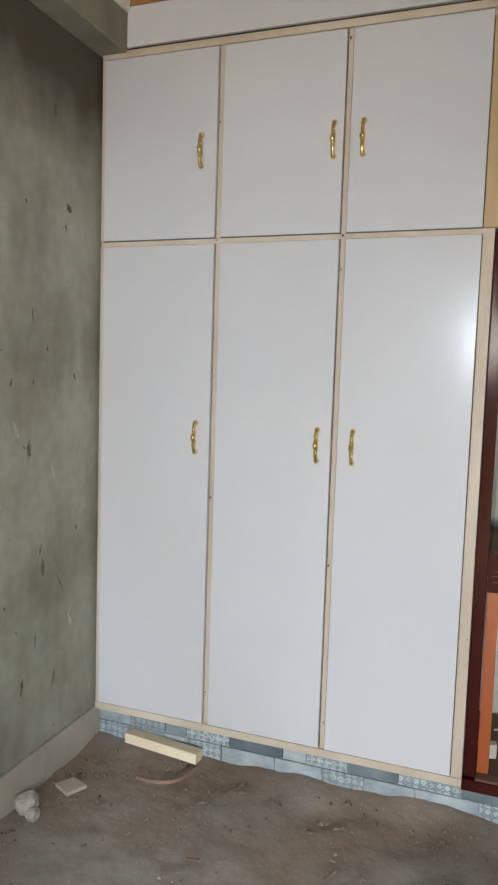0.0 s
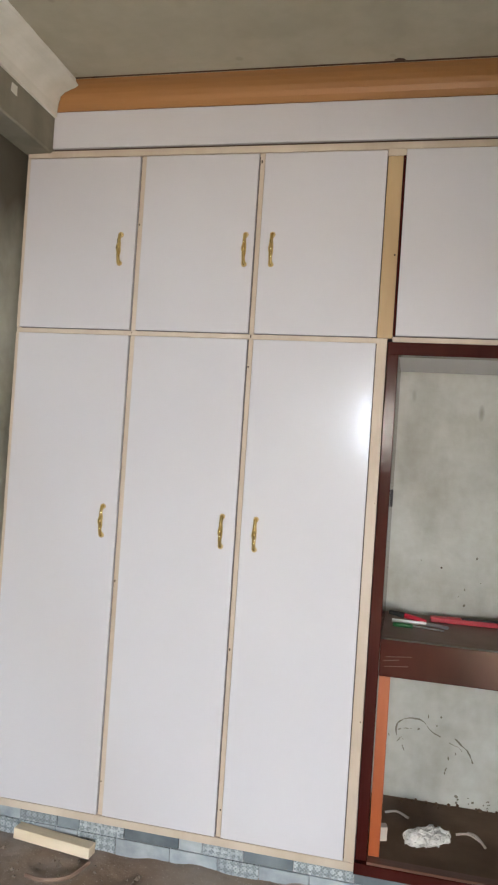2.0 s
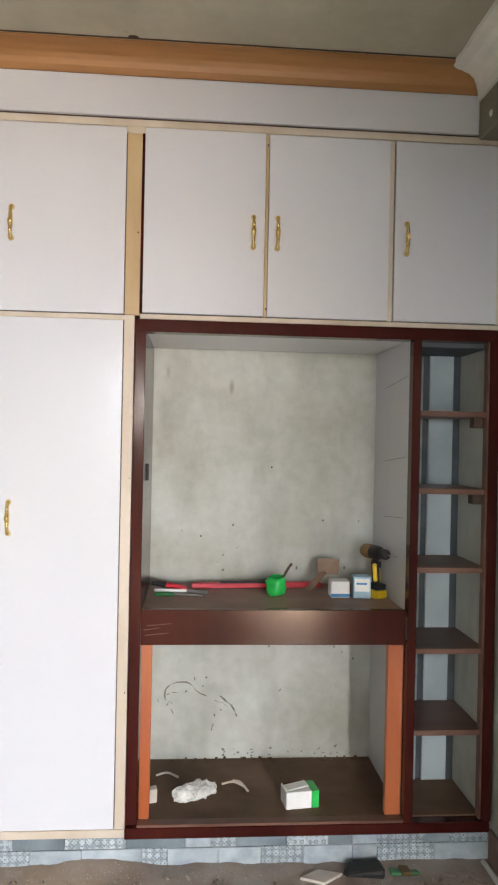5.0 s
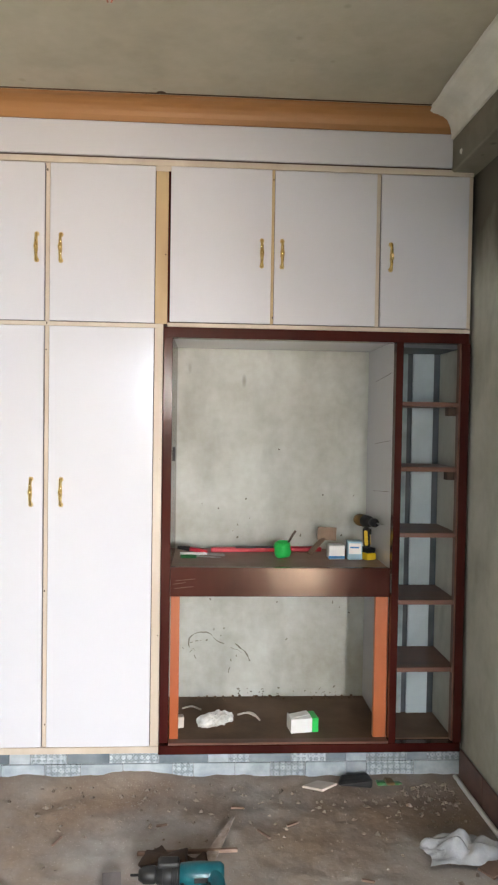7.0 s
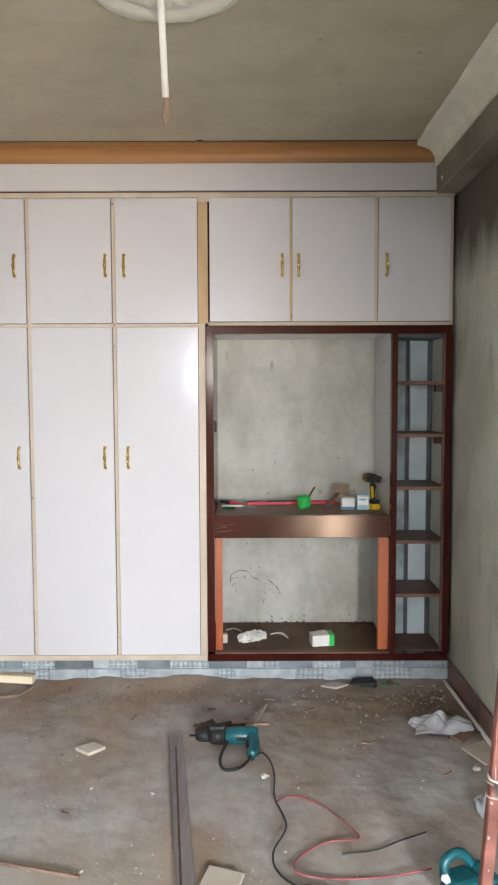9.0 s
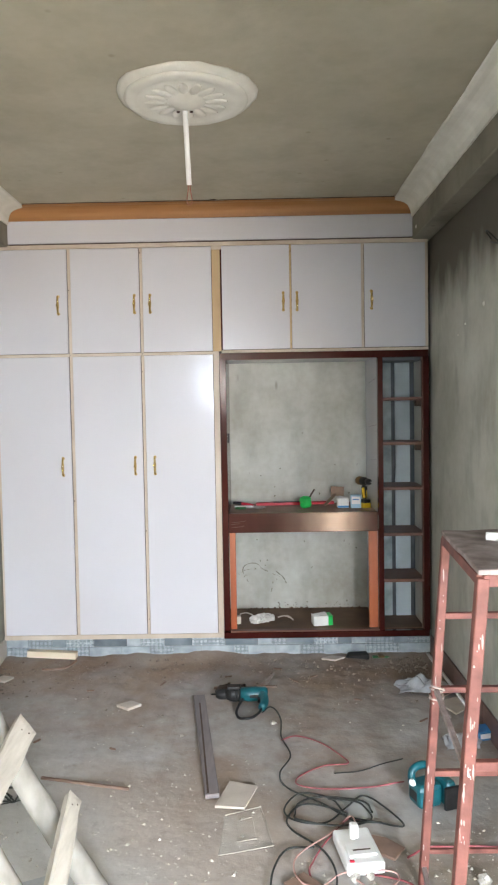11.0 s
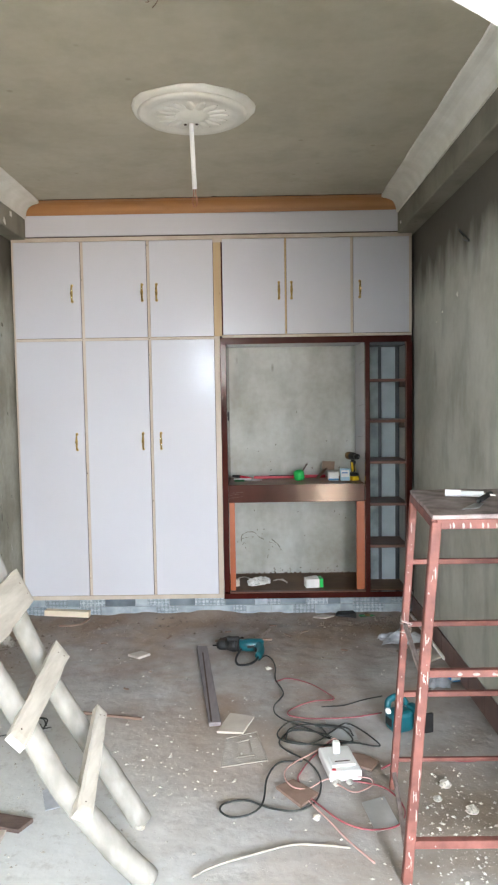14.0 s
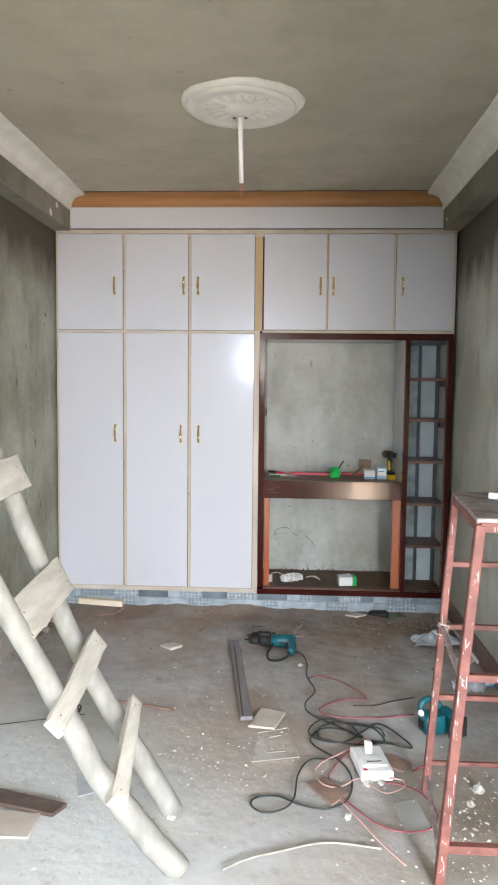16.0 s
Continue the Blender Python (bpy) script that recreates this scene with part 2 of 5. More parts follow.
M_pine = mat("pale_offcut", (0.68, 0.56, 0.40), (0.78, 0.68, 0.52), 0.7, 5, bump=0.0004, stretch=(0.6, 3, 3))
M_pebble = mat("plaster_chips", (0.34, 0.315, 0.265), (0.60, 0.575, 0.52), 0.85, 40, bump=0.001)
M_redp = mat("red_tool", (0.50, 0.012, 0.03), (0.62, 0.03, 0.05), 0.4, 12)
M_green = mat("green_plastic", (0.01, 0.42, 0.07), (0.02, 0.55, 0.11), 0.3, 14)
M_greend = mat("dark_green_plastic", (0.01, 0.10, 0.025), (0.02, 0.15, 0.04), 0.4, 14)
M_card = mat("cardboard", (0.20, 0.13, 0.085), (0.28, 0.19, 0.13), 0.8, 12, bump=0.0004)
M_paper = mat("white_card", (0.74, 0.73, 0.70), (0.84, 0.83, 0.80), 0.6, 10)
M_foil = mat("crumpled_pale_wrap", (0.50, 0.48, 0.45), (0.74, 0.72, 0.68), 0.45, 30, bump=0.004, bscale=70)
M_blue = mat("pale_blue_card", (0.30, 0.50, 0.62), (0.40, 0.60, 0.72), 0.5, 10)
M_bluep = mat("blue_packet", (0.03, 0.20, 0.50), (0.06, 0.28, 0.58), 0.4, 10)
M_yellow = mat("yellow_tool_plastic", (0.72, 0.46, 0.01), (0.80, 0.54, 0.02), 0.4, 20)
M_ochre = mat("worn_ochre_plastic", (0.07, 0.038, 0.012), (0.15, 0.085, 0.022), 0.5, 20)
M_copper = mat("copper_wire", (0.28, 0.10, 0.06), (0.36, 0.15, 0.10), 0.5, 20)

M_joint = mat("dark_grey_joint", (0.05, 0.06, 0.065), (0.09, 0.10, 0.11), 0.6, 9, world_space=True)
M_backb = mat("blue_grey_board", (0.42, 0.49, 0.51), (0.54, 0.62, 0.64), 0.5, 4, bump=0.0004, world_space=True)
M_backd = mat("grey_render_board", (0.20, 0.245, 0.25), (0.44, 0.50, 0.50), 0.7, 9, bump=0.0008, world_space=True)
M_pit = mat("pitted_render", (0.13, 0.115, 0.085), (0.24, 0.225, 0.18), 0.95, 40)
M_clear = bpy.data.materials.new("clear_plastic")
M_clear.use_nodes = True
_p = M_clear.node_tree.nodes["Principled BSDF"]
_p.inputs["Base Color"].default_value = (0.93, 0.95, 0.94, 1)
_p.inputs["Transmission Weight"].default_value, _p.inputs["Roughness"].default_value, _p.inputs["IOR"].default_value = 1.0, 0.03, 1.06


def floor_material():
    """Dusty screed: grey cement, brown earth in patches, pale dust and fine grit."""
    m = mat("dusty_screed", (0.35, 0.335, 0.315), (0.55, 0.545, 0.535), 0.66, 2.4, bump=0.006, bscale=16, world_space=True, fine=0.8)
    nt = m.node_tree
    N, K = nt.nodes, nt.links
    p = N["Principled BSDF"]
    base = p.inputs["Base Color"].links[0].from_socket
    geo = N.new("ShaderNodeNewGeometry")
    sep = N.new("ShaderNodeSeparateXYZ")
    K.new(geo.outputs["Position"], sep.inputs[0])
    n = N.new("ShaderNodeTexNoise")
    n.inputs["Scale"].default_value, n.inputs["Detail"].default_value = 2.3, 8
    K.new(geo.outputs["Position"], n.inputs[0])
    # swept earth lies thicker towards the cupboards
    a = N.new("ShaderNodeMath")
    a.operation = "MULTIPLY_ADD"
    a.inputs[1].default_value = 0.22
    K.new(sep.outputs["Y"], a.inputs[0])
    K.new(n.outputs[0], a.inputs[2])
    r = N.new("ShaderNodeMapRange")
    r.inputs[1].default_value, r.inputs[2].default_value, r.inputs[4].default_value = 0.12, 0.62, 0.95
    K.new(a.outputs[0], r.inputs[0])
    mix = N.new("ShaderNodeMix")
    mix.data_type = "RGBA"
    mix.inputs[7].default_value = (0.18, 0.115, 0.078, 1)
    K.new(r.outputs[0], mix.inputs[0])
    K.new(base, mix.inputs[6])
    pn = N.new("ShaderNodeTexNoise")
    pn.inputs["Scale"].default_value, pn.inputs["Detail"].default_value = 1.25, 9
    pn.inputs["Roughness"].default_value = 0.62
    K.new(geo.outputs["Position"], pn.inputs[0])
    pr = N.new("ShaderNodeMapRange")
    pr.inputs[1].default_value, pr.inputs[2].default_value, pr.inputs[4].default_value = 0.47, 0.66, 0.75
    K.new(pn.outputs[0], pr.inputs[0])
    pm = N.new("ShaderNodeMix")
    pm.data_type = "RGBA"
    pm.inputs[7].default_value = (0.29, 0.205, 0.14, 1)
    K.new(pr.outputs[0], pm.inputs[0])
    K.new(mix.outputs[2], pm.inputs[6])
    mix = pm
    # brown earth trodden in by the ladder foot; a darker brown patch under the trestle
    for place, colour, most, reach in (((1.42, -2.12, 0.0), (0.29, 0.18, 0.10, 1), 0.9, 0.30), ((2.70, -2.72, 0.0), (0.25, 0.205, 0.155, 1), 0.85, 0.42)):
        dist = N.new("ShaderNodeVectorMath")
        dist.operation = "DISTANCE"
        dist.inputs[1].default_value = place
        K.new(geo.outputs["Position"], dist.inputs[0])
        wob = N.new("ShaderNodeMath")
        wob.operation = "MULTIPLY_ADD"
        wob.inputs[1].default_value = -0.9
        K.new(n.outputs[0], wob.inputs[0])
        K.new(dist.outputs["Value"], wob.inputs[2])
        er = N.new("ShaderNodeMapRange")
        er.inputs[1].default_value, er.inputs[2].default_value, er.inputs[3].default_value, er.inputs[4].default_value = -0.30, reach, most, 0.0
        K.new(wob.outputs[0], er.inputs[0])
        em = N.new("ShaderNodeMix")
        em.data_type = "RGBA"
        em.inputs[7].default_value = colour
        K.new(er.outputs[0], em.inputs[0])
        K.new(mix.outputs[2], em.inputs[6])
        mix = em
    # plaster dust spilt by the left wall, plus bright daylight put into the colour
    dd = N.new("ShaderNodeVectorMath")
    dd.operation = "DISTANCE"
    dd.inputs[1].default_value = (0.60, -2.85, 0.0)
    K.new(geo.outputs["Position"], dd.inputs[0])
    dw = N.new("ShaderNodeMath")
    dw.operation = "MULTIPLY_ADD"
    dw.inputs[1].default_value = -1.2
    K.new(pn.outputs[0], dw.inputs[0])
    K.new(dd.outputs["Value"], dw.inputs[2])
    dr = N.new("ShaderNodeMapRange")
    dr.inputs[1].default_value, dr.inputs[2].default_value, dr.inputs[3].default_value, dr.inputs[4].default_value = -0.1, 0.95, 0.85, 0.0
    K.new(dw.outputs[0], dr.inputs[0])
    dm = N.new("ShaderNodeMix")
    dm.data_type = "RGBA"
    dm.inputs[7].default_value = (0.64, 0.65, 0.635, 1)
    K.new(dr.outputs[0], dm.inputs[0])
    K.new(mix.outputs[2], dm.inputs[6])
    mix = dm
    # darker damp clods and scuffs
    cl = N.new("ShaderNodeTexNoise")
    cl.inputs["Scale"].default_value, cl.inputs["Detail"].default_value, cl.inputs["Roughness"].default_value = 11, 8, 0.7
    K.new(geo.outputs["Position"], cl.inputs[0])
    cr = N.new("ShaderNodeMapRange")
    cr.inputs[1].default_value, cr.inputs[2].default_value, cr.inputs[4].default_value = 0.55, 0.72, 0.4
    K.new(cl.outputs[0], cr.inputs[0])
    cm = N.new("ShaderNodeMix")
    cm.data_type = "RGBA"
    cm.inputs[7].default_value = (0.16, 0.105, 0.075, 1)
    K.new(cr.outputs[0], cm.inputs[0])
    K.new(mix.outputs[2], cm.inputs[6])
    mix = cm
    g = N.new("ShaderNodeTexNoise")
    g.inputs["Scale"].default_value, g.inputs["Detail"].default_value = 160, 2
    K.new(geo.outputs["Position"], g.inputs[0])
    r2 = N.new("ShaderNodeMapRange")
    r2.inputs[1].default_value, r2.inputs[2].default_value, r2.inputs[4].default_value = 0.66, 0.72, 0.7
    K.new(g.outputs[0], r2.inputs[0])
    mix2 = N.new("ShaderNodeMix")
    mix2.data_type = "RGBA"
    mix2.inputs[7].default_value = (0.62, 0.59, 0.53, 1)
    K.new(r2.outputs[0], mix2.inputs[0])
    K.new(mix.outputs[2], mix2.inputs[6])
    K.new(mix2.outputs[2], p.inputs["Base Color"])
    return m


M_floor = floor_material()

# ---- mesh helpers ----
FRAMES = {}


def thing(name, label, category, at=(0, 0, 0), group="", rz=0, kind=""):
    o = new(name)
    o.empty_display_size = 0.05
    o.matrix_world = pose(*at, 0, 0, rz)
    FRAMES[o] = o.matrix_world.copy()
    return tagged(o, label, category, group, kind)


def finish(name, bm, material, smooth=False):
    bmesh.ops.recalc_face_normals(bm, faces=bm.faces)
    me = bpy.data.meshes.new(name)
    bm.to_mesh(me)
    bm.free()
    me.materials.append(material)
    for f in me.polygons:
        f.use_smooth = smooth
    return me


def part(name, bm, material, parent, label="", local=False, smooth=False):
    """One mesh under a thing or a part; given in world places unless local."""
    root = FRAMES[parent]
    if not local:
        bmesh.ops.transform(bm, matrix=root.inverted(), verts=bm.verts)
    o = new(name, finish(name, bm, material, smooth))
    o.parent = parent
    FRAMES[o] = root
    return tagged(o, label)


def solid(name, bm, material, label="", category="", kind="", group="", smooth=False):
    """A thing or piece of the setting that is one mesh in world places."""
    o = new(name, finish(name, bm, material, smooth))
    FRAMES[o] = Matrix.Identity(4)
    return tagged(o, label, category, group, kind)


def box(x0, x1, y0, y1, z0, z1, bevel=0.0, bm=None, segments=1):
    b = bmesh.new()
    bmesh.ops.create_cube(b, size=1)
    for v in b.verts:
        v.co = Vector(((x0 + x1) / 2 + v.co.x * (x1 - x0), (y0 + y1) / 2 + v.co.y * (y1 - y0), (z0 + z1) / 2 + v.co.z * (z1 - z0)))
    if bevel:
        bmesh.ops.bevel(b, geom=b.edges[:], offset=bevel, segments=segments, affect="EDGES", profile=0.5)
    if bm is None:
        return b
    join(bm, b)
    return bm


def join(bm, other):
    me = bpy.data.meshes.new("tmp")
    other.to_mesh(me)
    bm.from_mesh(me)
    other.free()
    bpy.data.meshes.remove(me)
    return bm


def bar(p, q, w, h=None, bevel=0.002, up=(0, 0, 1)):
    """A straight square bar from p to q."""
    p, q = Vector(p), Vector(q)
    h = h or w
    d = q - p
    b = box(-w / 2, w / 2, -h / 2, h / 2, 0, d.length, bevel)
    z = d.normalized()
    x = Vector(up).cross(z)
    x = x.normalized() if x.length > 1e-4 else Vector((1, 0, 0))
    m = Matrix((x, z.cross(x), z)).transposed().to_4x4()
    m.translation = p
    bmesh.ops.transform(b, matrix=m, verts=b.verts)
    return b


def lathe(profile, n=24, close=True):
    """A turned form round z from (radius, height) pairs."""
    b = bmesh.new()
    rings = []
    for r, z in profile:
        rings.append([b.verts.new((r * math.cos(2 * math.pi * k / n), r * math.sin(2 * math.pi * k / n), z)) for k in range(n)])
    for a, c in zip(rings, rings[1:]):
        for k in range(n):
            b.faces.new((a[k], a[(k + 1) % n], c[(k + 1) % n], c[k]))
    if close:
        b.faces.new(rings[0])
        b.faces.new(rings[-1])
    return b


def smooth_line(points, per=6):
    """Catmull-Rom through the points."""
    P = [Vector(p) for p in points]
    P = [2 * P[0] - P[1], *P, 2 * P[-1] - P[-2]]
    out = []
    for i in range(1, len(P) - 2):
        a, b, c, d = P[i - 1:i + 3]
        for k in range(per):
            t = k / per
            out.append(0.5 * (2 * b + (c - a) * t + (2 * a - 5 * b + 4 * c - d) * t * t + (3 * b - a - 3 * c + d) * t ** 3))
    out.append(P[-2])
    return out


def tube(points, r, n=8, per=6, radii=None):
    pts = smooth_line(points, per) if per > 1 else [Vector(p) for p in points]
    b = bmesh.new()
    rings = []
    side = None
    for i, p in enumerate(pts):
        d = (pts[min(i + 1, len(pts) - 1)] - pts[max(i - 1, 0)]).normalized()
        if side is None:
            side = d.orthogonal().normalized()
        side = (side - d * side.dot(d)).normalized()
        up = d.cross(side)
        rr = r if radii is None else r * radii(i / (len(pts) - 1))
        rings.append([b.verts.new(p + rr * (math.cos(2 * math.pi * k / n) * side + math.sin(2 * math.pi * k / n) * up)) for k in range(n)])
    for a, c in zip(rings, rings[1:]):
        for k in range(n):
            b.faces.new((a[k], a[(k + 1) % n], c[(k + 1) % n], c[k]))
    b.faces.new(rings[0])
    b.faces.new(rings[-1])
    return b


def prism(outline, z0, z1, bevel=0.0):
    """An upright prism over a plan outline."""
    b = bmesh.new()
    lo = [b.verts.new((x, y, z0)) for x, y in outline]
    hi = [b.verts.new((x, y, z1)) for x, y in outline]
    b.faces.new(lo)
    b.faces.new(hi)
    for i in range(len(lo)):
        j = (i + 1) % len(lo)
        b.faces.new((lo[i], lo[j], hi[j], hi[i]))
    if bevel:
        bmesh.ops.bevel(b, geom=b.edges[:], offset=bevel, segments=1, affect="EDGES")
    return b


def sweep(profile, axis, a, b_, cut_a=0.0, cut_b=0.0):
    """Extrudes a closed (u, z) profile along x or y from a to b_; the ends are mitred by cut times u."""
    b = bmesh.new()
    ends = []
    for pos, cut in ((a, cut_a), (b_, cut_b)):
        if axis == "x":
            ends.append([b.verts.new((pos + cut * abs(u), u, z)) for u, z in profile])
        else:
            ends.append([b.verts.new((u, pos + cut * abs(u), z)) for u, z in profile])
    n = len(profile)
    for i in range(n):
        j = (i + 1) % n
        b.faces.new((ends[0][i], ends[0][j], ends[1][j], ends[1][i]))
    b.faces.new(ends[0])
    b.faces.new(ends[1])
    return b


def rough_up(bm, amount, scale, cuts=0):
    if cuts:
        bmesh.ops.subdivide_edges(bm, edges=bm.edges[:], cuts=cuts, use_grid_fill=True)
    for v in bm.verts:
        v.co += noise.noise_vector(v.co * scale) * amount
    return bm


# ---- large structure ----
CEIL = 3.19
ROOM_R = 3.06


def ridge(x, y):
    """Height of the floor: uneven screed, with loose earth banked against the plinth."""
    p = Vector((x, y, 0))
    near = min(1.0, max(0.0, (y + 1.6) / 1.2))
    h = 0.004 * noise.noise(p * 2.1) + (0.0025 + 0.008 * near) * noise.noise(p * 9) + 0.007 * near * noise.noise(p * 15)
    if -0.6 < y < 0.2 and -0.1 < x < 3.1:
        bank = math.exp(-((y - 0.06) / 0.11) ** 2)
        lump = 0.5 + 0.9 * noise.noise(Vector((x * 2.3, 3.1, 0))) + 0.25 * noise.noise(Vector((x * 11, y * 8, 2)))
        centre = math.exp(-((x - 1.15) / 0.55) ** 2)
        h += bank * max(0, 0.018 + 0.045 * centre * lump + 0.012 * lump)
    if x < 0.25 and -1.3 < y < 0.1:
        h += 0.02 * math.exp(-(x / 0.1) ** 2) * (0.5 + noise.noise(Vector((y * 6, 0, 1))))
    return h


def build_floor():
    xs = [-1.5, -1.0, -0.5] + [i * 0.03 - 0.06 for i in range(106)] + [3.4, 4.0, 4.6]
    ys = [-8.0, -7, -6.0, -5.3] + [-4.8 + i * 0.1 for i in range(14)] + [-3.45 + i * 0.03 for i in range(128)] + [0.5, 0.75]
    b = bmesh.new()
    grid = [[b.verts.new((x, y, ridge(x, y))) for x in xs] for y in ys]
    for r0, r1 in zip(grid, grid[1:]):
        for i in range(len(xs) - 1):
            b.faces.new((r0[i], r0[i + 1], r1[i + 1], r1[i]))
    return solid("floor", b, M_floor, "dusty grey cement screed strewn with brown earth and grit", "floor", "structure", smooth=True)


build_floor()
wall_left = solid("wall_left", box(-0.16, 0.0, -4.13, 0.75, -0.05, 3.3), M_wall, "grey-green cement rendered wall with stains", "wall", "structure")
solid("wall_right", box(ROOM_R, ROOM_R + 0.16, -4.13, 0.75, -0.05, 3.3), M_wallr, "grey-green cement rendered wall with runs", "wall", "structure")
back_wall = solid("wall_back", box(0.0, ROOM_R, 0.60, 0.75, -0.05, 3.3), M_niche, "pale grey cement rendered wall behind the cupboards", "wall", "structure")
solid("ceiling", box(-1.6, 4.7, -8.1, 0.75, CEIL, 3.34), M_ceil, "olive grey cement rendered ceiling", "ceiling", "structure")


def arch_wall():
    """A cross wall with a wide round-headed opening."""
    cx, r, spring, y0, y1 = 1.53, 1.49, 1.168, -4.37, -4.13
    b = bmesh.new()
    arc = [(cx + r * math.cos(math.pi * k / 72), spring + r * math.sin(math.pi * k / 72)) for k in range(73)]
    low = [[b.verts.new((x, y, z)) for x, z in arc] for y in (y0, y1)]
    top = [[b.verts.new((x, y, 3.25)) for x, z in arc] for y in (y0, y1)]
    for k in range(72):
        for q in (0, 1):
            b.faces.new((low[q][k], low[q][k + 1], top[q][k + 1], top[q][k]))
        b.faces.new((low[0][k], low[0][k + 1], low[1][k + 1], low[1][k]))
    box(-1.5, cx - r, y0, y1, -0.05, 3.25, bm=b)
    box(cx + r, 4.6, y0, y1, -0.05, 3.25, bm=b)
    return solid("wall_arch", b, M_white, "white painted cross wall with a round arch", "wall", "structure")


arch_wall()

# unseen rear room that lets in the daylight, its walls assumed
# the hole in the left wall only serves the added fill light
_wl = bmesh.new()
for _y0, _y1, _z0, _z1 in ((-8.1, -7.8, -0.05, 3.3), (-6.2, -4.13, -0.05, 3.3), (-7.8, -6.2, -0.05, 1.05), (-7.8, -6.2, 2.45, 3.3)):
    box(-1.65, -1.5, _y0, _y1, _z0, _z1, bm=_wl)
solid("wall_rear_left", _wl, M_beam, "cement rendered wall", "wall", "structure")
solid("wall_rear_right", box(4.6, 4.75, -8.1, -4.13, -0.05, 3.3), M_beam, "cement rendered wall", "wall", "structure")
_rear = bmesh.new()
for _x0, _x1, _z0, _z1 in ((-1.5, 1.14, -0.05, 3.25), (1.14, 1.42, -0.05, 1.94), (1.14, 1.42, 2.50, 3.25), (1.42, 2.9, -0.05, 3.25), (2.9, 3.9, 2.3, 3.25), (3.9, 4.6, -0.05, 3.25)):
    box(_x0, _x1, -8.1, -7.95, _z0, _z1, bm=_rear)
solid("wall_rear", _rear, M_beam, "cement rendered wall with a window and a doorway", "wall", "structure")
_g = bmesh.new()
box(-60, 60, -120, -8.1, -0.25, -0.06, bm=_g)
solid("ground", _g, M_floor, "bare earth yard outside the openings", "ground", "structure")

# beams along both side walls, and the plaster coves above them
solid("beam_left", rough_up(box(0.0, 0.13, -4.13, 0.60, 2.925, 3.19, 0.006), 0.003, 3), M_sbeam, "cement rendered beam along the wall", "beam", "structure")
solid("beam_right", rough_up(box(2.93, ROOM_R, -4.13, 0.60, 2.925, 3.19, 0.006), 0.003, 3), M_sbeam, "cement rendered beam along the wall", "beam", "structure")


def cove(sign, x):
    """Plaster cove: a hollow between two fillets."""
    prof = [(0.0, 3.075), (0.012, 3.075), (0.014, 3.092)]
    for k in range(7):
        a = math.radians(90 * k / 6)
        prof.append((0.014 + 0.102 * (1 - math.cos(a)) + 0.0, 3.092 + 0.080 * math.sin(a)))
    prof += [(0.133, 3.176), (0.139, 3.186), (0.0, 3.186)]
    b = bmesh.new()
    ys = [-4.13 + i * 0.06 for i in range(70)]
    rows = []
    for y in ys:
        yy = min(y, 0.0)
        row = []
        for u, z in prof:
            wob = 1 + 0.035 * noise.noise(Vector((yy * 9, sign, z * 3)))
            row.append(b.verts.new((x + sign * u * wob, yy - (u if y > -0.01 else 0), z - (0.004 * noise.noise(Vector((yy * 7, sign * 4, 0))) if z < 3.09 else 0))))
        rows.append(row)
    n = len(prof)
    for r0, r1 in zip(rows, rows[1:]):
        for i in range(n):
            b.faces.new((r0[i], r0[(i + 1) % n], r1[(i + 1) % n], r1[i]))
    b.faces.new(rows[0])
    b.faces.new(rows[-1])
    return b


solid("cornice_left", cove(1, 0.13), M_gyps, "rough off-white plaster cove cornice", "cornice", "structure")
solid("cornice_right", cove(-1, 2.93), M_gyps, "rough off-white plaster cove cornice", "cornice", "structure")


def oak_cornice():
    """Wood-grained cove over the cupboards, its ends cut to the plaster coves."""
    prof = [(0.0, 3.098), (-0.012, 3.098)]
    for k in range(7):
        a = math.radians(90 * k / 6)
        prof.append((-0.012 - 0.086 * (1 - math.cos(a)), 3.104 + 0.076 * math.sin(a)))
    prof += [(-0.105, 3.184), (0.0, 3.184)]
    b = bmesh.new()
    ends = []
    for x, s in ((0.135, 1), (2.925, -1)):
        ends.append([b.verts.new((x + s * -u * 0.98, u, z)) for u, z in prof])
    n = len(prof)
    for i in range(n):
        b.faces.new((ends[0][i], ends[0][(i + 1) % n], ends[1][(i + 1) % n], ends[1][i]))
    b.faces.new(ends[0])
    b.faces.new(ends[1])
    return b


solid("cornice_back", oak_cornice(), M_oak, "orange-brown wood-grained cove cornice above the cupboards", "cornice", "structure")
for _x, _d in ((0.130, 1), (2.930, -1)):
    solid("trim_seam", tube([(_x, -0.004, 3.100), (_x + 0.018 * _d, -0.018, 3.135), (_x + 0.050 * _d, -0.050, 3.168), (_x + 0.112 * _d, -0.107, 3.186)], 0.0045, 6), M_gap, "dark open joint at the mitred cornice", "joint", "structure")
solid("trim_seam", tube([(0.25, -0.1065, 3.188), (1.5, -0.1065, 3.188), (2.81, -0.1065, 3.188)], 0.003, 6), M_gap, "dark joint between cornice and ceiling", "joint", "structure")
_k = lathe([(0.016, 0), (0.012, -0.004)], 9)
bmesh.ops.transform(_k, matrix=Matrix.Translation((1.565, -0.113, CEIL)) @ Matrix.Diagonal((1.3, 0.8, 1, 1)), verts=_k.verts)
solid("trim_hole", _k, M_gap, "small dark hole at the ceiling joint", "hole", "structure")
_f = solid("fascia", box(0.132, 2.928, -0.010, 0.012, 2.942, 3.097, 0.002), M_lam, "white laminate fascia board above the cupboards", "trim", "structure")
solid("trim_top", box(0.018, 3.036, -0.004, 0.03, 2.906, 2.9335, 0.0015), M_edge, "pale wooden top rail of the cupboards", "trim", "structure")
